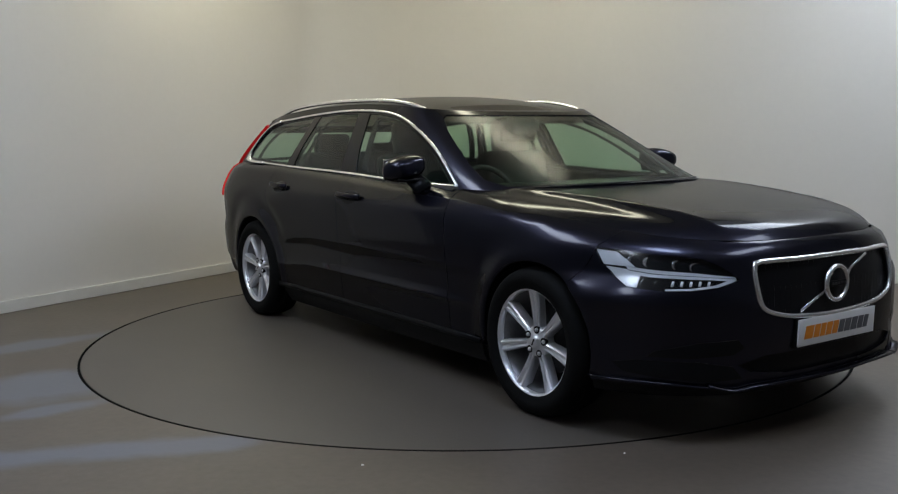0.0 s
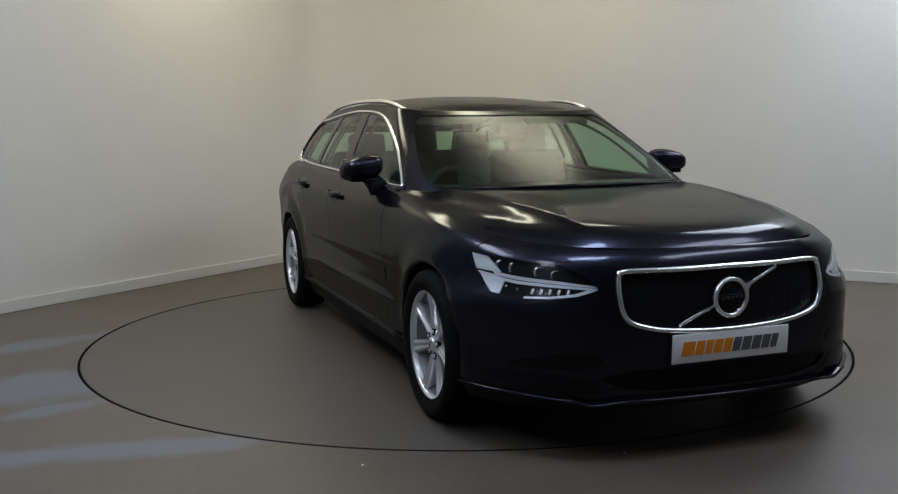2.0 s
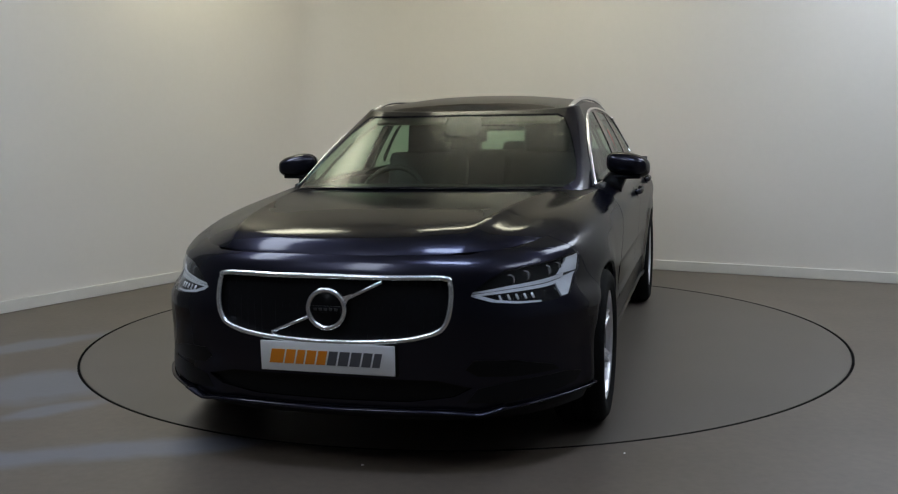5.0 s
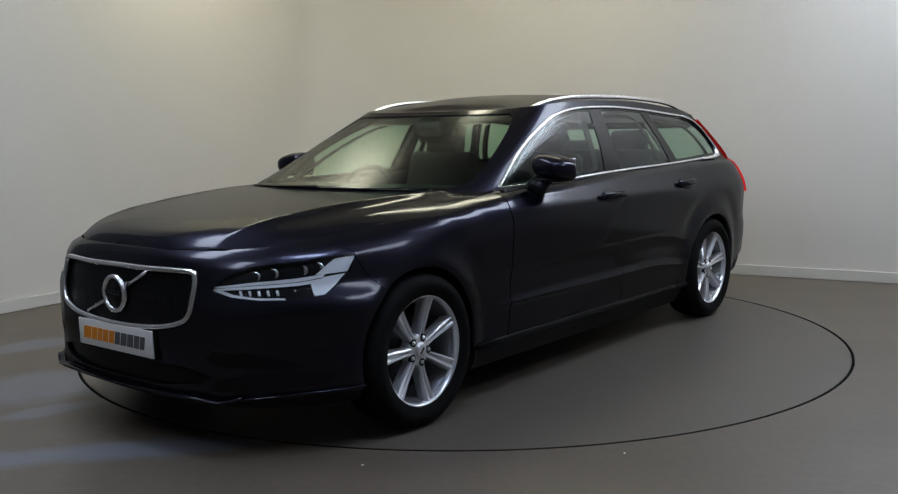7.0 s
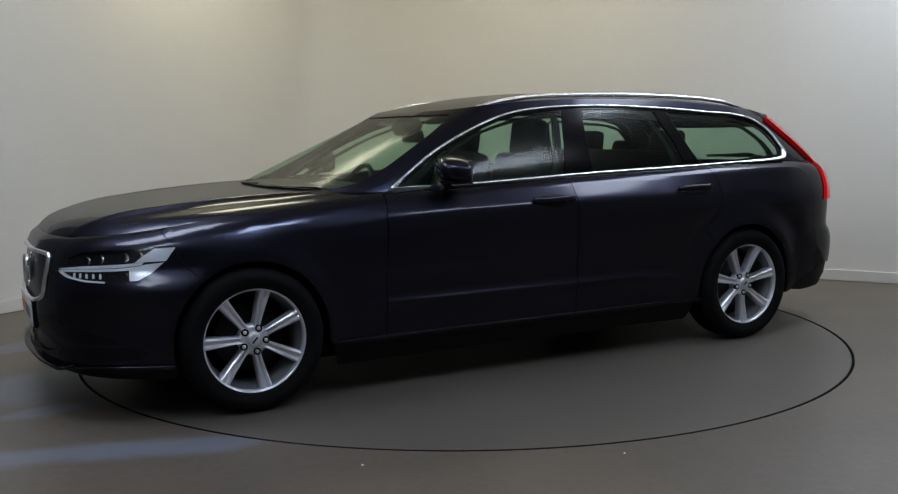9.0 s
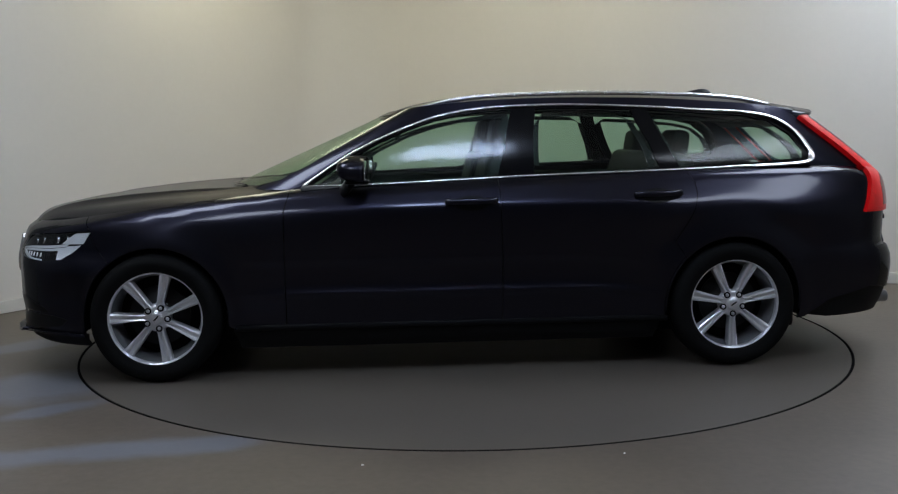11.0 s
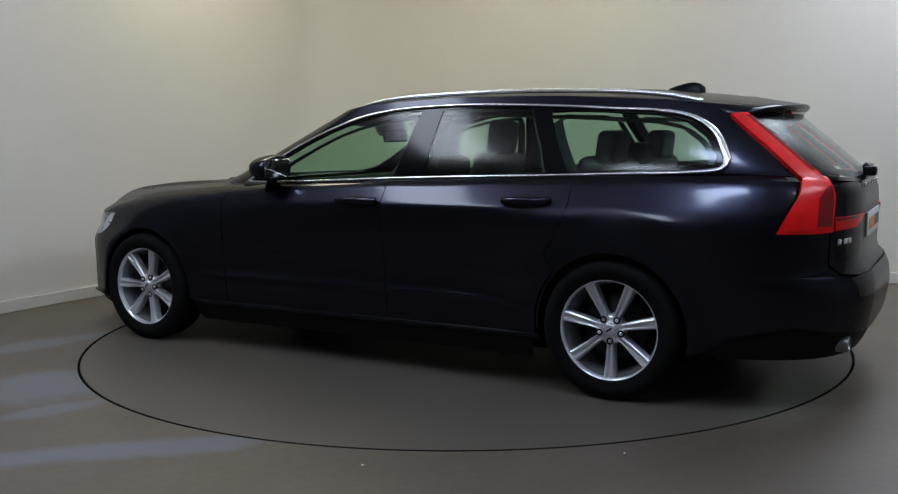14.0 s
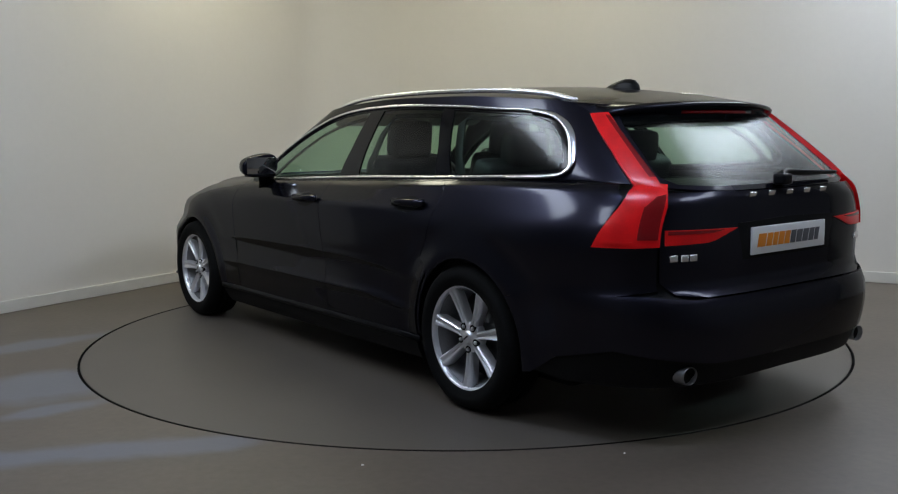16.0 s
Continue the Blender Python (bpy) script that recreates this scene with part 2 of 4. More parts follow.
WHEEL_X, WHEEL_R, ARCH_R = 1.4705, 0.325, 0.358
nose_x = curve((0.15, 2.22), (0.20, 2.295), (0.26, 2.30), (0.33, 2.30), (0.42, 2.312), (0.6, 2.31), (0.71, 2.292), (0.76, 2.27), (0.79, 2.23), (0.83, 2.15))
tail_x = curve((0.15, -2.40), (0.24, -2.47), (0.34, -2.51), (0.47, -2.528), (0.55, -2.518), (0.59, -2.495), (0.615, -2.468), (0.65, -2.46), (0.8, -2.462), (0.93, -2.458), (1.0, -2.425), (1.06, -2.36))
side_w = curve((0.14, 0.84), (0.2, 0.872), (0.3, 0.897), (0.45, 0.911), (0.6, 0.924), (0.72, 0.933), (0.83, 0.939), (0.88, 0.940), (1.1, 0.940))
crease_z = curve((2.4, 0.70), (1.9, 0.745), (1.5, 0.785), (1.15, 0.82), (0.8, 0.843), (0.3, 0.857), (-0.3, 0.866), (-0.9, 0.868), (-1.35, 0.85), (-1.8, 0.84), (-2.2, 0.85), (-2.6, 0.86))
top_line = curve((-2.6, 0.985), (-2.4, 1.0), (-2.1, 1.035), (-1.5, 1.03), (-0.4, 1.003), (0.3, 0.975), (0.72, 0.955), (1.0, 0.925), (1.3, 0.893), (1.6, 0.86), (1.85, 0.822), (2.05, 0.795), (2.3, 0.785))


def top_z(x):
    """Height of the shoulder's edge, faired over a hand's breadth."""
    return sum(w * top_line(x + d) for d, w in ((-0.2, 0.1), (-0.13, 0.15), (-0.065, 0.15), (0.0, 0.2), (0.065, 0.15), (0.13, 0.15), (0.2, 0.1)))


def body_width(x, z):
    wing = 1 / (1 + np.exp(-(x - 0.75) / 0.12))
    over = z - crease_z(x)
    rear = np.clip((-x - 0.9) / 0.45, 0, 1)
    rear = rear * rear * (3 - 2 * rear)
    soft = 0.014 + 0.05 * wing + 0.048 * rear
    w = side_w(z) - (0.78 + 0.12 * wing - 0.15 * rear) * 0.5 * (over + np.sqrt(over * over + soft * soft)) - 0.048 * np.clip(1 - (top_z(x) - z) / 0.05, 0, 1.4) ** 2
    for c in (WHEEL_X, -WHEEL_X):
        d = np.hypot(x - c, z - WHEEL_R)
        w = w + 0.014 * np.exp(-((d - 0.365) / 0.055) ** 2) - (0.008 if c < 0 else 0.002) * np.exp(-((d - 0.49) / 0.05) ** 2) * np.clip((z - 0.55) / 0.1, 0, 1)
    s = np.clip((x - 1.5) / 0.4, 0, 1)
    f = np.clip((0.68 - z) / 0.12, 0, 1)
    w = w + s * s * (3 - 2 * s) * (0.066 * f * f * (3 - 2 * f) + 0.026 * np.clip((0.42 - z) / 0.15, 0, 1))
    # the long scoop low in the doors, between two fine edges that bend down at their rear end
    bow = 0.035 * np.clip((-x - 0.55) / 0.45, 0, 1) ** 2
    zs = z + bow
    mid = np.exp(-((x + 0.03) / 0.98) ** 8)
    scoop = 1 / (1 + np.exp((zs - 0.584) / 0.017)) * np.clip((zs - 0.425) / 0.155, 0, 1) ** 1.0
    w = w - 0.013 * mid * scoop + 0.004 * mid * np.exp(-((zs - 0.596) / 0.017) ** 2) + 0.012 * mid * np.exp(-((zs - 0.432) / 0.018) ** 2)
    return w + 0.014 * np.exp(-((x + 1.5) / 0.5) ** 2 - ((z - 0.80) / 0.075) ** 2)


LOWER = Hull(lambda v: 1.1 + 0 * v, nose_x, lambda v: -1.3 + 0 * v, tail_x, body_width, 3.0, 4.2, 1.22, 1.18, 0.93)


def lower(u, v):
    x, y = LOWER.plan(u, v)
    return np.stack([x, y, np.asarray(v, float) + 0 * x], 1)


# upper body: v runs from 0 at the belt to 1 at the roof's edge
def blend(a, b, p=1.0):
    return lambda k: a + (b - a) * np.asarray(k, float) ** p


belt_z = curve((1.2, 0.955), (0.75, 0.94), (0.3, 0.965), (-0.4, 0.99), (-1.1, 1.007), (-1.9, 1.03), (-2.2, 1.02), (-2.45, 0.985))
roof_edge_z = curve((0.33, 1.335), (0.1, 1.365), (-0.25, 1.392), (-0.6, 1.402), (-1.0, 1.398), (-1.5, 1.372), (-2.1, 1.315))
taper_in = curve((1.2, 1.0), (-0.5, 1.0), (-1.2, 0.983), (-1.9, 0.95), (-2.5, 0.925))


def cabin_width(x, k):
    return (0.805 - 0.19 * np.clip(k, 0, 1.2) ** 1.25) * taper_in(x)


UPPER = Hull(blend(0.45, 0.0), blend(1.17, 0.30), blend(-1.55, -1.45), blend(-2.44, -2.06), cabin_width, 3.2, 4.0, 0.55, 0.8, 0.72)


def upper(u, v):
    v = np.asarray(v, float)
    x, y = UPPER.plan(u, v)
    x0, x1 = UPPER.plan(u, 0 * v)[0], UPPER.plan(u, 0 * v + 1)[0]
    z0, z1 = belt_z(x0), roof_edge_z(x1)
    return np.stack([x, y, z0 + (z1 - z0) * v], 1)


def upper_at(x, z):
    k = 0.5
    for _ in range(25):
        u = UPPER.u_at_x(x, k)
        p0, p1 = upper(np.array([u]), np.array([0.0]))[0], upper(np.array([u]), np.array([1.0]))[0]
        k = 0.5 * k + 0.5 * min(max((z - p0[2]) / (p1[2] - p0[2]), -0.1), 1.05)
    return u, k


roof_mid_z = curve((0.33, 1.345), (0.15, 1.385), (-0.1, 1.425), (-0.4, 1.448), (-0.8, 1.453), (-1.3, 1.44), (-1.8, 1.395), (-2.15, 1.335))
hood_mid_z = curve((0.7, 0.965), (1.0, 0.962), (1.3, 0.947), (1.65, 0.921), (1.9, 0.893), (2.05, 0.871), (2.15, 0.848), (2.22, 0.822), (2.3, 0.785))


def roof(u, r):
    """r: 1 at the edge, 0 on the middle line."""
    e = upper(u, 0 * u + 1.0)
    sx = np.interp(e[:, 0], [-2.06, 0.30], [-1.9, 0.12])
    x = sx + (e[:, 0] - sx) * r
    y = e[:, 1] * r
    # height of the crown over the edge
    lift = np.maximum(roof_mid_z(x) - e[:, 2], 0)
    return np.stack([x, y, e[:, 2] + lift * (1 - np.abs(r) ** 2.4)], 1)


def hood(u, r):
    z0 = 0.79
    zt = np.full(np.shape(u), z0)
    for _ in range(6):
        zt = top_z(LOWER.plan(u, zt)[0]) - 0.002
    x0, y0 = LOWER.plan(u, zt)
    sx = np.interp(x0, [0.7, 2.3], [0.78, 2.12])
    x, y = sx + (x0 - sx) * r, y0 * r
    lift = hood_mid_z(x) - zt
    z = zt + lift * (1 - np.abs(r) ** (5.4 + 2.5 * np.clip((x0 - 1.75) / 0.45, 0, 1)))
    ridge = 0.47 + 0.165 * (2.1 - x)
    fade = np.clip((x - 0.75) * 2, 0, 1) * np.clip((2.22 - x) * 3, 0, 1)
    out = np.abs(y) - ridge
    near = np.clip((1 - r) * 3.5, 0, 1)
    z = z + fade * (0.018 * np.exp(-np.sqrt((out / 0.042) ** 2 + 0.012)) - 0.009 * np.exp(-((out - 0.085) / 0.07) ** 2) * near * near * (3 - 2 * near))
    return np.stack([x, y, z], 1)


# ---------------------------------------------------------------- the car
car = tagged(new("estate_car"), "dark blue metallic estate car parked on a round turntable", "car")


def car_part(name, bm, mat, parent=None, label="", smooth=True, normals=None):
    ob = part(name, bm, mat, parent or car, label, smooth, normals)
    if parent is None:
        ob.location = OFF
    return ob


def mirrored(loop):
    return [(-u, v) for u, v in loop][::-1]


def side(*pts):
    """Points (x, z) of the left side in the lower hull's coordinates."""
    return [(LOWER.u_at_x(x, z), z) for x, z in pts]


def front(*pts):
    return [(LOWER.u_at_y(y, z), z) for y, z in pts]


def tail(*pts):
    return [(LOWER.u_at_y(y, z, True), z) for y, z in pts]


def arch(cx, a0, a1, r=ARCH_R, n=16):
    return [(cx + r * math.cos(radians(a0 + (a1 - a0) * i / n)), WHEEL_R + r * math.sin(radians(a0 + (a1 - a0) * i / n))) for i in range(n + 1)]


def crest(x0, x1, n=10, down=0.001):
    return [(x0 + (x1 - x0) * i / n, float(top_z(x0 + (x1 - x0) * i / n)) - down) for i in range(n + 1)]


def panel(name, surface, loops, mat=PAINT, both=True, label="", step=0.04, rim=0.012, offset=0.0, parent=None):
    made = []
    for k in ((1, -1) if both else (1,)):
        ls = loops if k == 1 else [mirrored(q) for q in loops]
        bm, nn = cut_patch(surface, ls, step, rim, offset=offset)
        made.append(car_part(name, bm, mat, parent, label, True, nn))
    return made



# headlight outline and grille outline, left half
LAMP = [(0.526, 0.650), (0.60, 0.70), (0.68, 0.731), (0.80, 0.741), (0.90, 0.747), (1.0, 0.757), (1.106, 0.761), (1.080, 0.702), (1.018, 0.652), (0.955, 0.620), (0.82, 0.608), (0.70, 0.609), (0.60, 0.620), (0.545, 0.635)]
GRILLE = [(0.0, 0.478), (0.15, 0.482), (0.30, 0.495), (0.40, 0.52), (0.435, 0.55), (0.45, 0.60), (0.452, 0.66), (0.445, 0.697), (0.42, 0.712), (0.2, 0.713), (0.0, 0.714)]
LOWGRILLE = [(0.0, 0.262), (0.3, 0.265), (0.46, 0.285), (0.52, 0.315), (0.40, 0.345), (0.0, 0.35)]
SLOT = [(0.50, 0.30), (0.74, 0.335), (0.76, 0.37), (0.60, 0.36), (0.50, 0.34)]


def both_sides(half, fn):
    """A closed loop over the middle from its left half, which begins and ends on the middle line."""
    a = fn(*half)
    return a + [(-u, v) for u, v in a[1:-1]][::-1]


bumper_half = front((0.0, 0.215), (0.45, 0.217), (0.66, 0.235)) + side((1.98, 0.24)) + side(*arch(WHEEL_X, -14, 52)) + side((1.755, 0.68), (1.79, 0.765)) + side(*crest(1.824, 2.12, 10, 0.0022)) + front(*[(y, float(top_z(2.25)) - 0.0024) for y in (0.5, 0.35, 0.2, 0.0)])
bumper_loop = bumper_half + [(-u, v) for u, v in bumper_half[1:-1]][::-1]
panel("front_bumper", lower, [bumper_loop, both_sides(GRILLE, front), both_sides(LOWGRILLE, front), LAMP, mirrored(LAMP)], both=False, step=0.035)
panel("front_wing", lower, [side((0.832 - 0, 0.30), (0.832, 0.6), (0.828, 0.85), (0.80, 0.95)) [::1] + side(*crest(0.80, 1.82)) + side((1.786, 0.765), (1.751, 0.68)) + side(*arch(WHEEL_X, 52.5, 188)) + side((1.08, 0.26), (0.84, 0.26))], step=0.024)
panel("front_door", lower, [side((0.826, 0.262), (0.827, 0.6), (0.822, 0.85), (0.795, 0.952)) + side(*crest(0.79, -0.25, 14)) + side((-0.252, 0.85), (-0.262, 0.6), (-0.262, 0.262))], step=0.017)
panel("rear_door", lower, [side((-0.266, 0.262), (-0.266, 0.6), (-0.256, 0.85)) + side(*crest(-0.254, -1.225, 14)) + side((-1.262, 0.96), (-1.266, 0.9), (-1.245, 0.82), (-1.205, 0.745), (-1.15, 0.66)) + side(*arch(-WHEEL_X, 44, -8, ARCH_R + 0.012, 10)) + side((-1.08, 0.262))], step=0.017)
panel("rear_wing", lower, [side(*crest(-1.229, -2.17, 16)) + side((-2.20, 1.0), (-2.235, 0.97), (-2.17, 0.787)) + tail((0.70, 0.787), (0.70, 0.62)) + side((-2.25, 0.60), (-1.95, 0.60), (-1.80, 0.56)) + side(*arch(-WHEEL_X, 140, 44)) + side((-1.154, 0.658), (-1.209, 0.743), (-1.249, 0.82), (-1.27, 0.9), (-1.266, 0.96))], step=0.02)
panel("sill", lower, [side((1.09, 0.256), (1.06, 0.15), (-1.06, 0.15), (-1.085, 0.256))], PLASTIC)
rb = side((-1.80, 0.5605), (-1.95, 0.6005), (-2.25, 0.6005)) + tail((0.74, 0.6005), (0.6, 0.585), (0.0, 0.585))
rb2 = tail((0.0, 0.33), (0.5, 0.334), (0.70, 0.362)) + side((-2.25, 0.388), (-2.0, 0.332), (-1.862, 0.245)) + side(*arch(-WHEEL_X, 194, 141))
half = rb + rb2
L3 = LOWER.l3
panel("rear_bumper", lower, [half[:5] + [(u, v) for u, v in rb[5:]] + [(2 * L3 - u, v) for u, v in (rb[:-1])[::-1]] + [(2 * L3 - u, v) for u, v in rb2[1:][::-1]] + rb2], both=False)
tg = tail((0.0, 0.592), (0.52, 0.592), (0.645, 0.605), (0.69, 0.65), (0.694, 0.79), (0.68, 0.92), (0.63, 0.985), (0.3, 0.99), (0.0, 0.99))
panel("tailgate", lower, [tg + [(2 * L3 - u, v) for u, v in tg[1:-1]][::-1]], both=False)
# dark shell behind the joints
panel("inner_shell", lower, [[(0.0, 0.215), (0.0, 0.78)] + side(*crest(2.0, -2.2, 40, 0.01)) + [(L3, 0.97), (L3, 0.33), (LOWER.l3 - 0.6, 0.33)] + side((-1.87, 0.26)) + side(*arch(-WHEEL_X, 190, -8)) + side((-1.05, 0.21), (1.05, 0.21)) + side(*arch(WHEEL_X, 188, -10)) + side((1.95, 0.24)) + front((0.6, 0.24))], TRIM, offset=-0.016, rim=0, step=0.07)

# bonnet and roof


def fan(name, surface, u_from, u_to, mat, n=120, m=22):
    """A patch from an edge line to the middle line, both halves in one mesh."""
    us = np.linspace(u_from, u_to, n)
    rs = 1 - np.linspace(0, 1, m) ** 1.25
    bm, normals, grid = bmesh.new(), [], {}
    for s in (1, -1):
        for i, u in enumerate(us):
            P = surface(np.full(m, u), rs)
            e = 0.004
            a = surface(np.full(m, u + e), np.maximum(rs, 0.02)) - surface(np.full(m, u - e), np.maximum(rs, 0.02))
            b = surface(np.full(m, u), np.maximum(rs, 0.02) + 0.01) - surface(np.full(m, u), np.maximum(rs, 0.02) - 0.01)
            N = np.cross(a, b)
            N /= np.linalg.norm(N, axis=1)[:, None] + 1e-12
            N[N[:, 2] < 0] *= -1
            for j in range(m):
                grid[s, i, j] = bm.verts.new((P[j][0], P[j][1] * s, P[j][2]))
                nv = Vector((N[j][0], N[j][1] * s, N[j][2]))
                if rs[j] < 0.001:
                    nv = Vector((nv.x, 0, nv.z)).normalized()
                normals.append(nv)
        for i in range(n - 1):
            for j in range(m - 1):
                q = (grid[s, i, j], grid[s, i + 1, j], grid[s, i + 1, j + 1], grid[s, i, j + 1])
                if len({tuple(round(c, 5) for c in k.co) for k in q}) >= 3:
                    bm.faces.new(q)
    bmesh.ops.recalc_face_normals(bm, faces=bm.faces)
    up = sum(f.normal.z for f in bm.faces)
    if up < 0:
        bmesh.ops.reverse_faces(bm, faces=bm.faces)
    for f in bm.faces:
        if f.normal.z < 0:
            f.normal_flip()
    return car_part(name, bm, mat, None, "", True, normals)


fan("bonnet", hood, LOWER.u_at_x(0.78, 0.95), 0.0, PAINT, 150, 60)
fan("roof", roof, 0.0, UPPER.l3, PAINT, 160, 18)

# window openings of the cabin
def cabin(*pts):
    return [upper_at(x, z) for x, z in pts]


def ring_u(y, k, rear=False):
    return (UPPER.u_at_y(y, k, rear), k)


W1 = [(0.69, 0.972), (0.52, 1.085), (0.36, 1.17), (0.21, 1.235), (0.06, 1.285), (-0.09, 1.318), (-0.24, 1.335), (-0.345, 1.34), (-0.30, 1.15), (-0.255, 1.0), (0.30, 0.978)]
W2 = [(-0.475, 1.342), (-0.68, 1.346), (-0.98, 1.335), (-1.06, 1.16), (-1.105, 1.025), (-0.445, 1.003)]
W3 = [(-1.075, 1.33), (-1.38, 1.311), (-1.60, 1.296), (-1.735, 1.266), (-1.835, 1.196), (-1.892, 1.112), (-1.888, 1.070), (-1.62, 1.050), (-1.215, 1.032), (-1.15, 1.15)]
WINDOWS = [cabin(*w) for w in (W1, W2, W3)]
WS_half = [(0.0, 0.04)] + [(y, 0.04) for y in (0.3, 0.55, 0.66)] + [(0.705, 0.12), (0.69, 0.3), (0.655, 0.5), (0.615, 0.7), (0.565, 0.88), (0.53, 0.93), (0.3, 0.945), (0.0, 0.95)]
WS = [ring_u(y, k) for y, k in WS_half]
WS = WS + [(-u, v) for u, v in WS[1:-1]][::-1]
U3 = UPPER.l3
RW_half = [(0.0, 0.06), (0.45, 0.05), (0.56, 0.05), (0.60, 0.12), (0.575, 0.4), (0.545, 0.7), (0.52, 0.86), (0.3, 0.9), (0.0, 0.91)]
RW = [ring_u(y, k, True) for y, k in RW_half]
RW = RW + [(2 * U3 - u, v) for u, v in RW[1:-1]][::-1]
CH_TOP = [(0.735, 0.962), (0.52, 1.103), (0.36, 1.186), (0.21, 1.25), (0.06, 1.302), (-0.09, 1.334), (-0.24, 1.35), (-0.40, 1.358), (-0.68, 1.361), (-1.08, 1.346), (-1.38, 1.327), (-1.62, 1.312), (-1.77, 1.28), (-1.875, 1.21), (-1.932, 1.115), (-1.938, 1.085), (-1.918, 1.054), (-1.83, 1.041), (-1.62, 1.033), (-1.1, 1.016), (-0.4, 0.998), (0.3, 0.97), (0.735, 0.958)]
TRIM_LOOP = cabin(*CH_TOP)
# the pillars and frames of one side, then the other
for sgn in (1, -1):
    ring = [(0.0, 0.0)] + [(UPPER.l3 * i / 60, 0.0) for i in range(1, 61)] + [(UPPER.l3, 1.0)] + [(UPPER.l3 * i / 60, 1.0) for i in range(59, 0, -1)] + [(0.0, 1.0)]
    cutw = [(0.0, 0.04)] + [ring_u(y, k) for y, k in WS_half[1:-1]] + [(0.0, 0.95)]
    cutr = [ring_u(y, k, True) for y, k in RW_half]
    outer = [(0.0, 0.0)] + ring[1:61] + [cutr[0]] + cutr[1:] + [(UPPER.l3, 1.0)] + ring[62:-1] + [(0.0, 1.0)] + cutw[::-1]
    loops = [outer, TRIM_LOOP]
    if sgn < 0:
        loops = [mirrored(q) for q in loops]
    bm, nn = cut_patch(upper, loops, 0.035, 0.012)
    car_part("cabin_frame", bm, PAINT, None, "", True, nn)
panel("pillar_trim", upper, [TRIM_LOOP] + WINDOWS, PIANO, label="gloss black window pillars", rim=0.01, offset=-0.001, step=0.035)
panel("windscreen", upper, [WS], SCREEN, both=False, rim=0, offset=-0.004)
panel("rear_window", upper, [RW], TAILGLASS, both=False, rim=0, offset=-0.004)
for w in WINDOWS:
    panel("side_window", upper, [w], GLASS, rim=0, offset=-0.004)


def softened(loop, k, times=2):
    """The loop drawn in towards its middle by the factor k, with its corners rounded."""
    cx, cy = sum(p[0] for p in loop) / len(loop), sum(p[1] for p in loop) / len(loop)
    out = [(cx + (x - cx) * k, cy + (y - cy) * k) for x, y in loop]
    for _ in range(times):
        out = [q for a, b in zip(out, out[1:] + out[:1]) for q in ((a[0] * 0.75 + b[0] * 0.25, a[1] * 0.75 + b[1] * 0.25), (a[0] * 0.25 + b[0] * 0.75, a[1] * 0.25 + b[1] * 0.75))]
    return out


def densed(loop):
    """The loop with each edge cut in four, so that softening keeps its shape."""
    return [(a[0] + (b[0] - a[0]) * i / 4, a[1] + (b[1] - a[1]) * i / 4) for a, b in zip(loop, loop[1:] + loop[:1]) for i in range(4)]


for w in WINDOWS:
    panel("window_lining", upper, [softened(w, 1.03, 1), softened(densed(w), 0.90)], CLOTH, rim=0.01, offset=-0.05, step=0.05)


# ---- trim on the cabin
def on_upper(pts, out=0.004):
    u, v = np.array([p[0] for p in pts]), np.array([p[1] for p in pts])
    return [Vector(q) for q in upper(u, v) + surface_normal(upper, u, v) * out]


def on_lower(pts, out=0.004):
    u, v = np.array([p[0] for p in pts]), np.array([p[1] for p in pts])
    return [Vector(q) for q in lower(u, v) + surface_normal(lower, u, v) * out]


def flipped(path):
    return [Vector((p.x, -p.y, p.z)) for p in path]


path = smooth_path(on_upper(TRIM_LOOP), 0.025, True)
for k in (1, -1):
    car_part("window_trim", sweep(path if k == 1 else flipped(path), 0.018, 0.014, (0, 0.3 * k, 1), True), CHROME, None, "bright chrome strip round the side windows")
i0 = max(range(len(path)), key=lambda i: path[i].x)
rear_end = [p for p in path[i0:] + path[:i0] if p.x < -1.60]
for k in (1, -1):
    car_part("trim_corner", sweep(rear_end if k == 1 else flipped(rear_end), 0.038, 0.0155, (0, 0.3 * k, 1)), CHROME)
for k in (1, -1):
    rail = smooth_path([(0.17, 0.565 * k, 1.342), (0.08, 0.577 * k, 1.368), (-0.06, 0.585 * k, 1.396), (-0.3, 0.59 * k, 1.417), (-0.8, 0.588 * k, 1.426), (-1.3, 0.572 * k, 1.414), (-1.6, 0.553 * k, 1.39), (-1.78, 0.54 * k, 1.352)], 0.04)
    car_part("roof_rail", sweep(rail, 0.03, 0.024, (0, 0, 1)), CHROME, None, "satin chrome roof rail")


# ---- wheels
def wheel_meshes():
    tyre = lathe([(0.226, -0.10), (0.25, -0.108), (0.29, -0.108), (0.315, -0.095), (0.3245, -0.06), (0.325, -0.03), (0.319, -0.028), (0.319, -0.022), (0.325, -0.02), (0.325, 0.02), (0.319, 0.022), (0.319, 0.028), (0.325, 0.03), (0.3245, 0.06), (0.315, 0.092), (0.295, 0.108), (0.268, 0.110), (0.262, 0.107), (0.245, 0.104), (0.232, 0.096)], 64)
    rim = lathe([(0.2225, 0.066), (0.2235, 0.088), (0.234, 0.097), (0.2395, 0.094), (0.236, 0.085), (0.226, 0.07)], 64)
    return tyre, rim


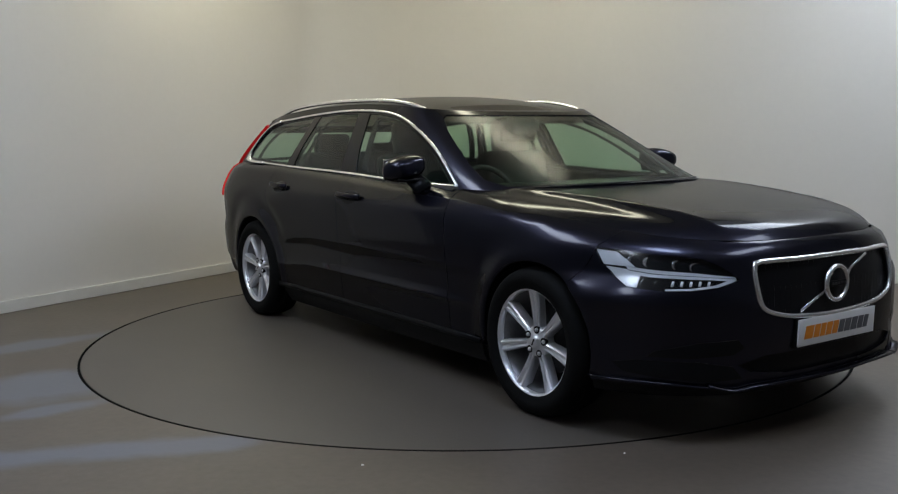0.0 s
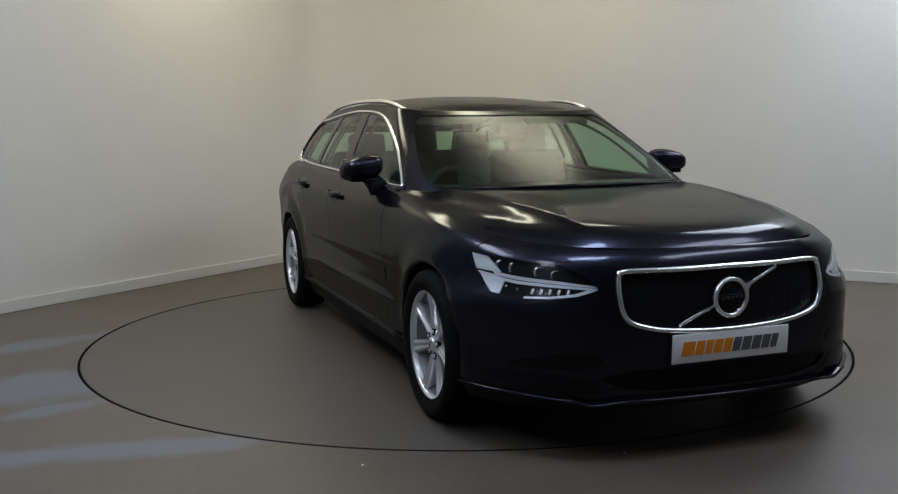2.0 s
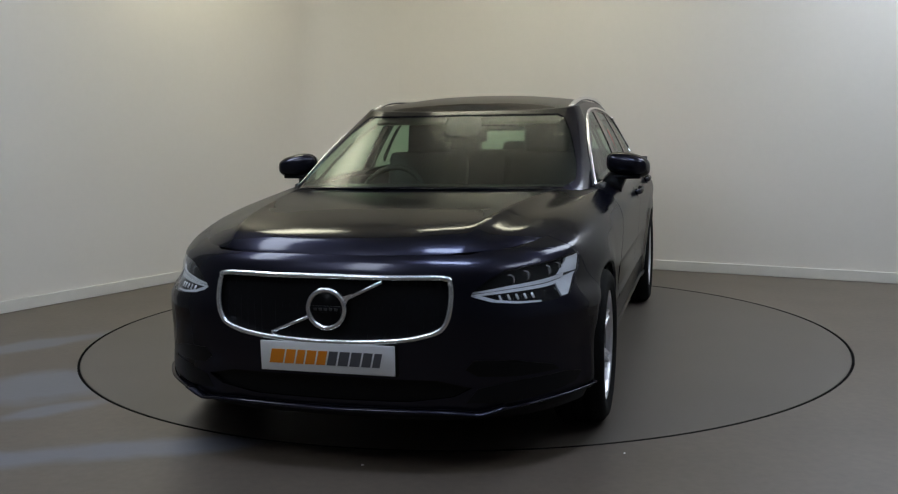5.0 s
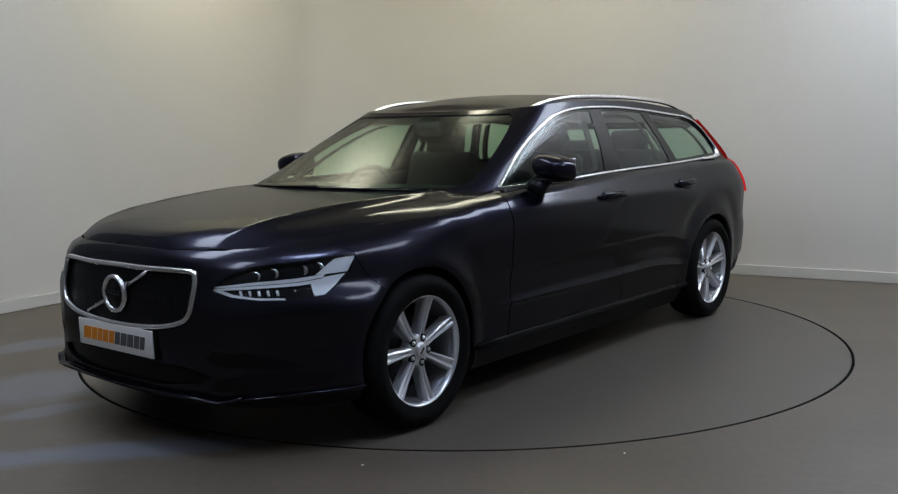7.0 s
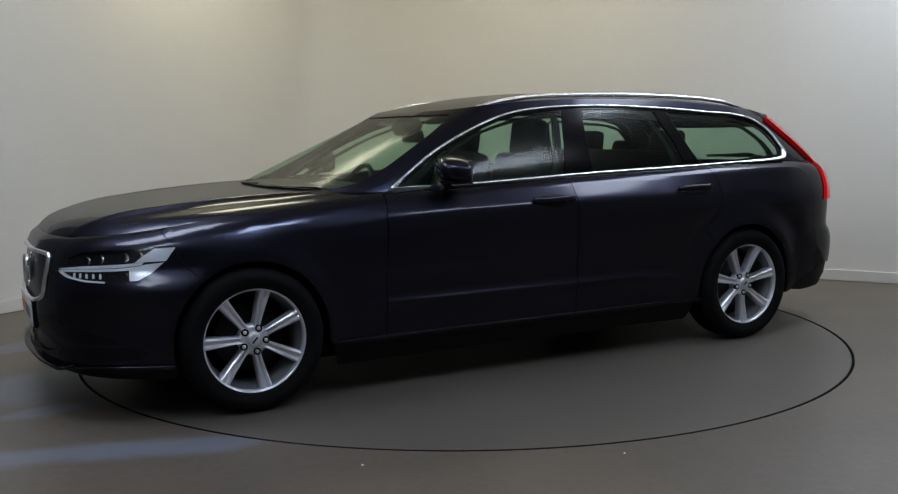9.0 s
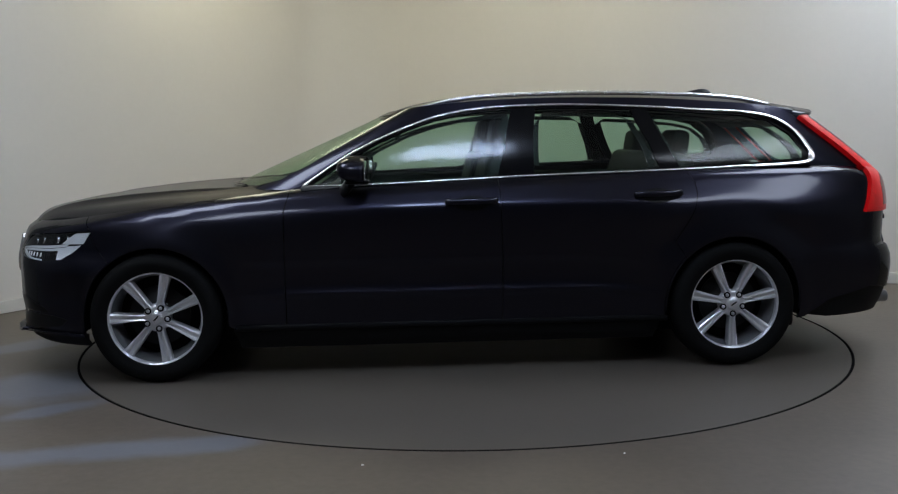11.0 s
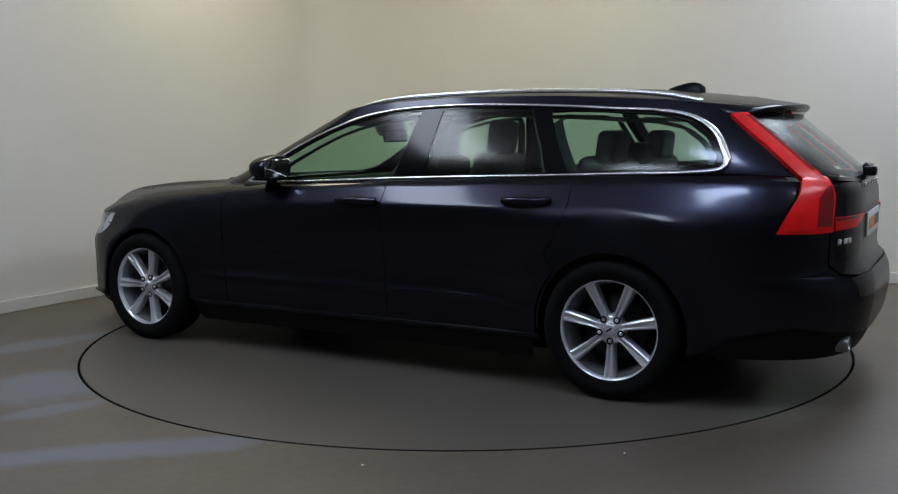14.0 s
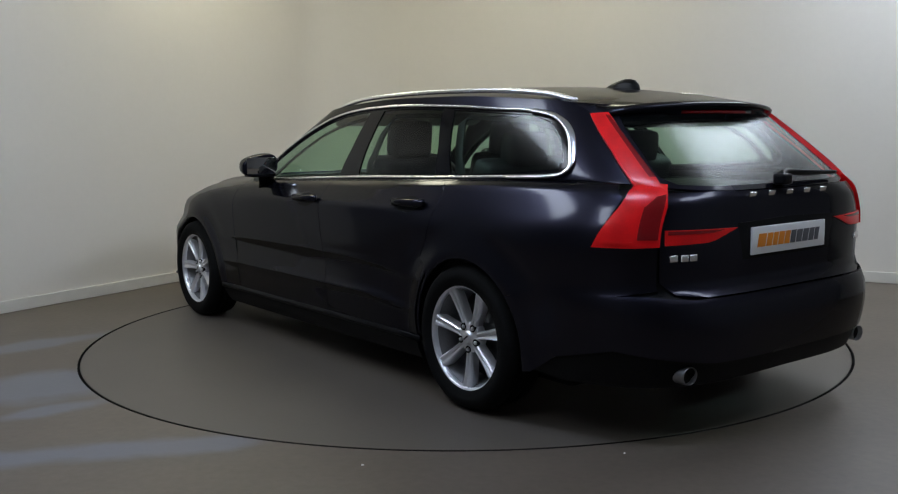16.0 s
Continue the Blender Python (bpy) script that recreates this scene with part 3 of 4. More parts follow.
def spoke(n_long=11):
    """One bowed spoke along +x: two proud ridges, a groove that narrows outwards, and a foot that flares into the rim."""
    bm, rows = bmesh.new(), []
    for i in range(n_long):
        t = i / (n_long - 1)
        r = 0.045 + 0.186 * t
        half = 0.0145 + 0.0145 * t + 0.006 * max(0, 0.2 - t) / 0.2
        y = 0.062 + 0.020 * t - 0.016 * (1 - t) * t
        dip = -0.013 * (1 - 0.85 * t)
        row = []
        for s, d in ((-1, -0.042), (-1, -0.010), (-0.88, 0.001), (-0.62, 0.006), (-0.30, 0.003), (-0.12, dip), (0.12, dip), (0.30, 0.003), (0.62, 0.006), (0.88, 0.001), (1, -0.010), (1, -0.042)):
            row.append(bm.verts.new((r, y + d, s * half)))
        rows.append(row)
    for a, b in zip(rows, rows[1:]):
        for j in range(len(a) - 1):
            bm.faces.new((a[j], a[j + 1], b[j + 1], b[j]))
    bmesh.ops.recalc_face_normals(bm, faces=bm.faces)
    return bm


def build_wheel(at, out, spin):
    turn = pose(0, 0, 0, 0, 0, 0 if out > 0 else 180) @ pose(0, 0, 0, 0, spin, 0)
    tyre_bm, rim_bm = wheel_meshes()
    hub = new("wheel")
    hub.parent = car
    hub.matrix_basis = Matrix.Translation(Vector(at) + OFF) @ turn
    part("tyre", tyre_bm, RUBBER, hub, "black road tyre")
    part("rim", rim_bm, ALLOY, hub, "silver alloy rim")
    part("rim_barrel", lathe([(0.20, -0.10), (0.205, 0.0), (0.212, 0.045), (0.2225, 0.067)], 48), BARREL, hub)
    base = spoke()
    me = bpy.data.meshes.new("spoke")
    base.to_mesh(me)
    base.free()
    me.materials.append(ALLOY)
    for i in range(7):
        o = new("spoke", me)
        o.parent = hub
        o.matrix_basis = pose(0, 0, 0, 0, 90 + i * 360 / 7, 0)
    part("hub_cap", lathe([(0.0, 0.082), (0.024, 0.082), (0.029, 0.078), (0.031, 0.066)], 32), ALLOY, hub)
    part("hub_plate", lathe([(0.030, 0.074), (0.034, 0.068), (0.05, 0.067), (0.062, 0.066), (0.069, 0.056), (0.069, 0.02)], 35), ALLOY, hub)
    part("brake_disc", lathe([(0.0, 0.005), (0.07, 0.005), (0.075, -0.012), (0.15, -0.012), (0.15, -0.035), (0.0, -0.035)], 48), STEEL, hub)
    part("wheel_back", lathe([(0.0, -0.05), (0.20, -0.05), (0.20, -0.09), (0.0, -0.09)], 32), TRIM, hub)
    for i in range(5):
        a = radians(-90 + 72 * i)
        nut = lathe([(0.0, 0.075), (0.007, 0.075), (0.009, 0.071), (0.009, 0.06)], 12)
        # a proud black ring round each nut gives the shade of its hole
        well = lathe([(0.0092, 0.067), (0.0145, 0.0715), (0.0165, 0.0705), (0.0165, 0.055)], 16)
        bmesh.ops.translate(well, vec=(0.054 * math.cos(a), 0, 0.054 * math.sin(a)), verts=well.verts)
        part("nut_well", well, TRIM, hub)
        bmesh.ops.translate(nut, vec=(0.054 * math.cos(a), 0, 0.054 * math.sin(a)), verts=nut.verts)
        part("wheel_nut", nut, ALLOY, hub)
    part("cap_mark", box((0.034, 0.002, 0.007), (0, 0.0825, 0), 0.0008, (0, 35, 0)), TRIM, hub)
    part("valve", sweep([Vector((0.19, 0.02, 0.06)), Vector((0.195, 0.06, 0.062))], 0.008, 0.008, (0, 0, 1)), TRIM, hub)
    return hub


for fx, k, spin in ((WHEEL_X, 1, 12), (WHEEL_X, -1, 27), (-WHEEL_X, 1, 0), (-WHEEL_X, -1, 0)):
    build_wheel((fx, 0.827 * k, WHEEL_R), k, spin)
for fx in (WHEEL_X, -WHEEL_X):
    for k in (1, -1):
        bm = bmesh.new()
        rows = []
        for a in range(-12, 193, 12):
            c, s = math.cos(radians(a)), math.sin(radians(a))
            rows.append([bm.verts.new((fx + 0.385 * c, y * k, WHEEL_R + 0.385 * s)) for y in (0.52, 0.89)])
        for a, b in zip(rows, rows[1:]):
            bm.faces.new((a[0], a[1], b[1], b[0]))
        bm.faces.new([r[0] for r in rows])
        car_part("arch_liner", bm, PLASTIC)
        lip = [(fx + ARCH_R * math.cos(radians(a)), WHEEL_R + ARCH_R * math.sin(radians(a))) for a in range(-12 if fx > 0 else -6, 190, 6)]
        p = on_lower(side(*lip), -0.010)
        car_part("arch_lip", sweep(p if k == 1 else flipped(p), 0.016, 0.016, (0, 1, 0)), PAINT)
car_part("underbody", box((3.7, 1.36, 0.14), (-0.05, 0, 0.215), 0.03), PLASTIC)


# ---------------------------------------------------------------- front of the car
def sub_patch(name, loop, mat, parent, offset, step=0.03, rim=0.01, surface=lower):
    bm, nn = cut_patch(surface, [loop], step, rim, offset=offset)
    return part(name, bm, mat, parent, "", True, nn)


def flip_if(loop, k):
    return loop if k == 1 else mirrored(loop)


T_BAR = [(0.532, 0.647), (0.689, 0.6545), (0.866, 0.660), (0.96, 0.667), (0.966, 0.679), (0.866, 0.670), (0.689, 0.664), (0.535, 0.6535)]
T_RIM = [(0.536, 0.6555), (0.689, 0.666), (0.866, 0.6725), (0.967, 0.6815), (0.972, 0.694), (0.866, 0.685), (0.689, 0.676), (0.542, 0.6615)]
HAMMER_UP = [(0.935, 0.693), (1.07, 0.697), (1.102, 0.757), (1.01, 0.751), (0.97, 0.722)]
HAMMER_LOW = [(0.915, 0.666), (0.915, 0.622), (0.955, 0.624), (1.015, 0.655), (1.062, 0.690), (0.98, 0.684)]
ARROW = [(0.538, 0.645), (0.60, 0.625), (0.70, 0.614), (0.80, 0.613), (0.80, 0.619), (0.70, 0.622), (0.615, 0.633), (0.565, 0.650)]
for k in (1, -1):
    lamp = sub_patch("headlight", flip_if(LAMP, k), TRIM, car, -0.03, rim=0)
    lamp.location = OFF
    tagged(lamp, "clear headlight with a hammer-shaped white light guide")
    for nm, lp in (("light_bar", T_BAR), ("light_bar", T_RIM), ("light_block", HAMMER_UP), ("light_block", HAMMER_LOW), ("light_edge", ARROW)):
        sub_patch(nm, flip_if(lp, k), LED, lamp, -0.010, 0.02, 0.012)
    for u, v in ((0.95, 0.722), (0.885, 0.717), (0.77, 0.708), (0.70, 0.698), (0.895, 0.645), (0.84, 0.640)):
        p = on_lower([(u * k, v)], -0.024)[0]
        b = lathe([(0.0, 0.004), (0.012, 0.002), (0.018, 0.006), (0.021, 0.0), (0.021, -0.012)], 20, "z")
        bmesh.ops.scale(b, vec=(1.0, 1.0, 1.0) if v > 0.66 else (0.7, 0.7, 0.7), verts=b.verts)
        bmesh.ops.transform(b, matrix=Matrix.Translation(p) @ pose(0, 0, 0, 0, 80, 30 * k), verts=b.verts)
        part("projector_lens", b, CHROME, lamp)
    for i in range(5):
        u = 0.64 + 0.035 * i
        q = on_lower([(u * k, 0.630), (u * k, 0.648)], -0.016)
        part("daylight_element", sweep(q, 0.009, 0.012, (1, 0, 0)), LED, lamp)
    sub_patch("reflector_base", flip_if([(0.80, 0.640), (0.92, 0.642), (0.93, 0.66), (0.80, 0.658)], k), STEEL, lamp, -0.02, 0.03, 0.004)
    sub_patch("lens", flip_if(LAMP, k), CLEAR, lamp, -0.001, rim=0)
    # under the lamp, flat black patches stand in for the vents' shaded hollows
    vent = sub_patch("side_vent", flip_if(front((0.50, 0.385), (0.53, 0.418), (0.66, 0.410), (0.78, 0.375), (0.80, 0.352), (0.68, 0.348), (0.54, 0.358)), k), TRIM, car, 0.002, 0.03, 0.006)
    vent.location = OFF
    low = sub_patch("lower_vent", flip_if(front((0.50, 0.262), (0.54, 0.312), (0.66, 0.334), (0.82, 0.338), (0.87, 0.322), (0.85, 0.288), (0.74, 0.266), (0.62, 0.254)), k), TRIM, car, 0.002, 0.03, 0.006)
    low.location = OFF

grille = sub_patch("grille", both_sides(GRILLE, front), TRIM, car, -0.04, rim=0)
grille.location = OFF
tagged(grille, "black radiator grille with a chrome surround")
gl = both_sides(GRILLE, front)
part("grille_surround", sweep(smooth_path(on_lower(gl, 0.0), 0.02, True), 0.022, 0.026, (1, 0, 0), True), CHROME, grille, "chrome surround")
for i in range(-14, 15):
    y = i * 0.03
    if abs(y) < 0.435:
        lo = 0.49 + 0.09 * max(0, abs(y) - 0.25) ** 1.2 / 0.15
        q = on_lower(front((abs(y), lo), (abs(y), 0.60), (abs(y), 0.705)), -0.024)
        if y < 0:
            q = flipped(q)
        part("grille_slat", sweep(q, 0.008, 0.018, (1, 0, 0), n=6), TRIM, grille)
bx = 2.312
ring = lathe([(0.058, -0.006), (0.063, 0.006), (0.071, 0.009), (0.078, 0.004), (0.079, -0.008)], 48)
bmesh.ops.transform(ring, matrix=pose(bx, 0, 0.597, 0, 0, -90), verts=ring.verts)
badge = part("badge", ring, CHROME, grille, "round chrome badge ring")
back = lathe([(0.0, 0.0), (0.058, 0.0), (0.06, -0.006)], 40)
bmesh.ops.transform(back, matrix=pose(bx, 0, 0.597, 0, 0, -90), verts=back.verts)
part("badge_face", back, TRIM, grille)
part("badge_band", box((0.006, 0.112, 0.024), (bx + 0.003, 0, 0.597), 0.002), TRIM, grille)
for i in range(5):
    part("badge_mark", box((0.003, 0.012, 0.010), (bx + 0.0075, -0.04 + i * 0.02, 0.597), 0.001), STEEL, grille)
for a, b in (((-0.222, 0.503), (-0.066, 0.568)), ((0.066, 0.63), (0.21, 0.700))):
    q = [Vector((bx - 0.012, y, z)) for y, z in (a, b)]
    part("diagonal_bar", sweep(q, 0.014, 0.008, (1, 0, 0)), CHROME, grille)
tip = bmesh.new()
tv = [tip.verts.new((bx + d, y, z)) for d in (0.0, -0.012) for y, z in ((0.050, 0.640), (0.098, 0.655), (0.073, 0.610))]
tip.faces.new(tv[:3])
tip.faces.new(tv[3:][::-1])
for i in range(3):
    tip.faces.new((tv[i], tv[i + 3], tv[(i + 1) % 3 + 3], tv[(i + 1) % 3]))
bmesh.ops.recalc_face_normals(tip, faces=tip.faces)
part("badge_tip", tip, CHROME, grille, "", False)

intake = sub_patch("lower_intake", both_sides(LOWGRILLE, front), TRIM, car, -0.05, rim=0)
intake.location = OFF
for z in (0.283, 0.306, 0.329):
    w = 0.45 if z > 0.29 else 0.40
    q = on_lower([(u, v) for u, v in [(s * w / 8, z) for s in range(-8, 9)]], -0.03)
    part("intake_slat", sweep(q, 0.02, 0.008), PLASTIC, intake)
lip = [(-0.62, 0.245), (-0.53, 0.222), (-0.46, 0.231), (-0.36, 0.236), (0.0, 0.234), (0.36, 0.236), (0.46, 0.231), (0.53, 0.222), (0.62, 0.245)]
lp = smooth_path(on_lower(lip, 0.012), 0.04)
car_part("chin_lip", sweep(lp, 0.05, 0.016), PAINT, None, "glossy chin spoiler lip")
for k in (1, -1):
    fin = on_lower([(u * k, v) for u, v in ((0.56, 0.228), (0.66, 0.240), (0.80, 0.252), (0.96, 0.256), (1.08, 0.258))], 0.006)
    car_part("corner_lip", sweep(smooth_path(fin, 0.04), 0.034, 0.011, taper=lambda t: 1 - 0.4 * t), PAINT)


skirt_half = front((0.0, 0.165), (0.45, 0.165), (0.66, 0.168)) + side((1.98, 0.168), (1.80, 0.175), (1.805, 0.245), (1.98, 0.245)) + front((0.66, 0.24), (0.45, 0.222), (0.0, 0.222))
panel("chin_skirt", lower, [skirt_half + [(-u, v) for u, v in skirt_half[1:-1]][::-1]], PLASTIC, both=False, offset=-0.02, label="black plastic air deflector")


def number_plate(name, x, z, k, tilt):
    """A white plate of 520 by 111 mm with plain printed bars."""
    base = part(name, box((0.008, 0.52, 0.111), (0, 0, 0), 0.003), PLATE, car, "white plate with orange and grey print")
    base.matrix_basis = Matrix.Translation(Vector((x, 0, z)) + OFF) @ pose(0, 0, 0, 0, tilt, 0 if k > 0 else 180)
    y = -0.222
    for i in range(10):
        w = (0.058, 0.042, 0.036, 0.042, 0.04, 0.04, 0.044, 0.044, 0.04, 0.034)[i]
        h = 0.052
        b = bmesh.new()
        vv = [b.verts.new((d, y + a + s, c)) for d in (0.0042, 0.0062) for a, s, c in ((0.003, -0.006, -h / 2), (w - 0.003, -0.006, -h / 2), (w - 0.003, 0.006, h / 2), (0.003, 0.006, h / 2))]
        b.faces.new(vv[:4])
        b.faces.new(vv[4:])
        for j in range(4):
            b.faces.new((vv[j], vv[(j + 1) % 4], vv[(j + 1) % 4 + 4], vv[j + 4]))
        bmesh.ops.recalc_face_normals(b, faces=b.faces)
        part("printed_bar", b, ORANGE if i < 5 else GREY, base, "", False)
        y += w + 0.0015
    return base


number_plate("front_plate", 2.318, 0.419, 1, 2)
number_plate("rear_plate", -2.466, 0.784, -1, 0)
for z in (0.419,):
    car_part("plate_holder", box((0.03, 0.534, 0.122), (2.298, 0, z), 0.004), PLASTIC)

# ---------------------------------------------------------------- sides of the car
for k in (1, -1):
    # mirror: a boxy rounded shell, cut flat at its back
    bm = bmesh.new()
    bmesh.ops.create_uvsphere(bm, u_segments=32, v_segments=20, radius=1)
    for v in bm.verts:
        c = v.co
        p = [math.copysign(abs(q) ** 0.62, q) for q in c]
        n = max((abs(p[0]) ** 3 + abs(p[1]) ** 3 + abs(p[2]) ** 3) ** (1 / 3), 1e-6)
        p = [q / n for q in p]
        x, y, z = p
        x = max(x, -0.55)
        narrow = 1 - 0.18 * max(y, 0) - 0.15 * max(x, 0)
        v.co = (x * 0.092, y * 0.108, z * 0.066 * narrow - 0.012 * y + 0.010 * x)
    bmesh.ops.transform(bm, matrix=Matrix.Translation((0.462, 0.922, 1.047)) @ pose(0, 0, 0, 0, 0, -12), verts=bm.verts)
    if k < 0:
        bmesh.ops.scale(bm, vec=(1, -1, 1), verts=bm.verts)
        bmesh.ops.reverse_faces(bm, faces=bm.faces)
    mirror = car_part("door_mirror", bm, PAINT, None, "dark blue door mirror on a black foot")
    g = box((0.004, 0.17, 0.095), (0.406, 0.932 * k, 1.045), 0.0015, (0, 0, -12 * k))
    part("mirror_glass", g, material("mirror_silver", (0.8, 0.8, 0.8), 0.03, 1.0) if k == 1 else bpy.data.materials["mirror_silver"], mirror)
    foot = [Vector((0.53, 0.84 * k, 0.935)), Vector((0.51, 0.855 * k, 0.965)), Vector((0.48, 0.88 * k, 1.0))]
    part("mirror_foot", sweep(foot, 0.10, 0.045, (1, 0, 0), taper=lambda t: 1.2 - 0.3 * t), TRIM, mirror)
    sig = [Vector((0.532, 0.87 * k, 1.025)), Vector((0.547, 0.93 * k, 1.025)), Vector((0.512, 1.005 * k, 1.025)), Vector((0.457, 1.028 * k, 1.025))]
    part("indicator", sweep(smooth_path(sig, 0.02), 0.008, 0.008), TRIM, mirror)
    part("lower_cap", box((0.12, 0.15, 0.02), (0.46, 0.915 * k, 0.988), 0.009), TRIM, mirror)
    for x0, x1, z in ((0.02, -0.23, 0.880), (-0.94, -1.18, 0.902)):
        m = (x0 + x1) / 2
        cup = [(m + 0.088 * math.cos(a), z - 0.008 + 0.036 * math.sin(a)) for a in (2 * math.pi * i / 20 for i in range(20))]
        pts = on_lower(side((x0, z), (x0 - 0.02, z + 0.001), (m + 0.05, z + 0.002), (m, z + 0.003), (m - 0.05, z + 0.003), (x1 + 0.02, z + 0.004), (x1, z + 0.004)), 0.0)
        outs = (0.008, 0.026, 0.036, 0.038, 0.037, 0.028, 0.008)
        pts = [p + Vector((0, o, 0)) for p, o in zip(pts, outs)]
        pts = smooth_path(pts, 0.02)
        h = car_part("door_handle", sweep(pts if k == 1 else flipped(pts), 0.022, 0.034, (0, 0, 1)), PAINT, None, "dark grab handle over a flat black patch for the shaded cup")
        # flat black ellipse on the door, for the shade in the handle's hollow
        sub_patch("handle_cup_shade", flip_if(side(*cup), k), TRIM, h, 0.0015, 0.02, 0.002)
    # bright seam of the front wing, side repeater and door-shut rubber
    seam = on_lower(side((0.829, 0.30), (0.8295, 0.6), (0.825, 0.85), (0.80, 0.945)), -0.004)
    car_part("door_seal", sweep(seam if k == 1 else flipped(seam), 0.006, 0.004, (0, 1, 0)), TRIM)
    skirt = on_lower([(LOWER.l1 + 0.02 + i * 0.2, 0.262) for i in range(12)], 0.004)
    car_part("sill_moulding", sweep(skirt if k == 1 else flipped(skirt), 0.012, 0.03, (0, 0, 1)), TRIM)

# ---------------------------------------------------------------- tail of the car
TAIL_LOW = [(5.30, 1.012), (5.235, 1.0), (5.205, 0.947), (5.139, 0.833), (5.117, 0.786), (5.264, 0.785), (5.368, 0.788), (5.372, 0.867), (5.377, 0.935), (5.375, 0.975), (5.365, 1.005)]
TAIL_UP = [(3.352, 0.81), (3.445, 0.84), (3.472, 0.568), (3.493, 0.359), (3.515, 0.066), (3.515, -0.06), (3.425, -0.06), (3.415, 0.104), (3.398, 0.378), (3.377, 0.552)]
TAIL_IN = [(5.392, 0.792), (5.579, 0.797), (5.62, 0.806), (5.735, 0.845), (5.60, 0.847), (5.388, 0.849)]
for k in (1, -1):
    lo = TAIL_LOW if k == 1 else mirrored(TAIL_LOW)
    up = TAIL_UP if k == 1 else mirrored(TAIL_UP)
    inn = TAIL_IN if k == 1 else mirrored(TAIL_IN)
    lamp = sub_patch("tail_lamp", lo, RED, car, 0.016, 0.025, 0.026)
    lamp.location = OFF
    tagged(lamp, "tall red tail lamp")
    sub_patch("upper_lens", up, RED, lamp, 0.024, 0.025, 0.036, upper)
    sub_patch("lens_edge", flip_if([(3.445, 0.80), (3.472, 0.568), (3.493, 0.359), (3.515, 0.066), (3.492, 0.066), (3.472, 0.359), (3.452, 0.568), (3.426, 0.80)], k), DARKRED, lamp, 0.0255, 0.025, 0.002, upper)
    sub_patch("inner_lens", flip_if([(5.285, 0.815), (5.36, 0.815), (5.364, 0.93), (5.37, 0.972), (5.335, 0.965), (5.29, 0.93)], k), DARKRED, lamp, 0.0175, 0.025, 0.002)
    sub_patch("lens_ridge", flip_if([(5.15, 0.80), (5.27, 0.80), (5.27, 0.808), (5.152, 0.808)], k), RED, lamp, 0.019, 0.03, 0.004)
    gate = sub_patch("tailgate_lamp", inn, RED, car, 0.008, 0.025, 0.012)
    gate.location = OFF
    tagged(gate, "red lamp section on the tailgate")
    sub_patch("dark_lens", flip_if([(5.40, 0.832), (5.60, 0.834), (5.66, 0.843), (5.40, 0.846)], k), DARKRED, gate, 0.0095, 0.03, 0.002)
    # twin oval exhaust pipes
    ex = lathe([(0.034, -0.12), (0.0365, 0.0), (0.0385, 0.002), (0.040, -0.004), (0.040, -0.06)], 32)
    bmesh.ops.transform(ex, matrix=Matrix.Translation((-2.448, 0.60 * k, 0.293)) @ pose(0, 0, 0, 0, 0, 90) @ Matrix.Diagonal((1.05, 1, 0.88, 1)), verts=ex.verts)
    pipe = car_part("exhaust_pipe", ex, PIPE, None, "oval steel exhaust tip")
    # black disc across the pipe, standing in for the shade within
    dk = lathe([(0.0, -0.02), (0.036, -0.02)], 24)
    bmesh.ops.transform(dk, matrix=Matrix.Translation((-2.448, 0.60 * k, 0.293)) @ pose(0, 0, 0, 0, 0, 90) @ Matrix.Diagonal((1.05, 1, 0.88, 1)), verts=dk.verts)
    part("pipe_inside", dk, TRIM, pipe)
valance = tail((0.0, 0.328), (0.5, 0.332), (0.72, 0.36)) + side((-2.25, 0.385), (-2.0, 0.33), (-1.87, 0.25), (-2.0, 0.23)) + tail((0.6, 0.235), (0.0, 0.24))
valance = valance + [(2 * L3 - u, v) for u, v in valance[1:-1]][::-1]
panel("rear_valance", lower, [valance], PLASTIC, both=False, offset=-0.012)
recess = tail((0.0, 0.715), (0.30, 0.715), (0.335, 0.86), (0.0, 0.87))
recess = recess + [(2 * L3 - u, v) for u, v in recess[1:-1]][::-1]
# no hollow here: a flat black patch gives the shade round the plate
panel("plate_recess_shade", lower, [recess], TRIM, both=False, offset=0.001, rim=0.004)
for i in range(5):
    y = 0.235 - i * 0.125
    p = on_lower([(LOWER.u_at_y(y, 0.965, True), 0.965)], 0.006)[0]
    car_part("chrome_letter", box((0.008, 0.042, 0.020), p, 0.003, (0, -20, 0)), CHROME)
for i, (dy, w) in enumerate(((0.0, 0.035), (-0.042, 0.033), (-0.078, 0.033))):
    p = on_lower([(LOWER.u_at_y(0.645 + dy, 0.742, True), 0.742)], 0.004)[0]
    car_part("chrome_mark", box((0.006, w, 0.026), p, 0.003, (0, 0, -14)), CHROME)
p = on_lower([(LOWER.u_at_y(-0.60, 0.742, True), 0.742)], 0.004)[0]
car_part("chrome_mark", box((0.006, 0.06, 0.026), p, 0.003, (0, 0, 14)), CHROME)

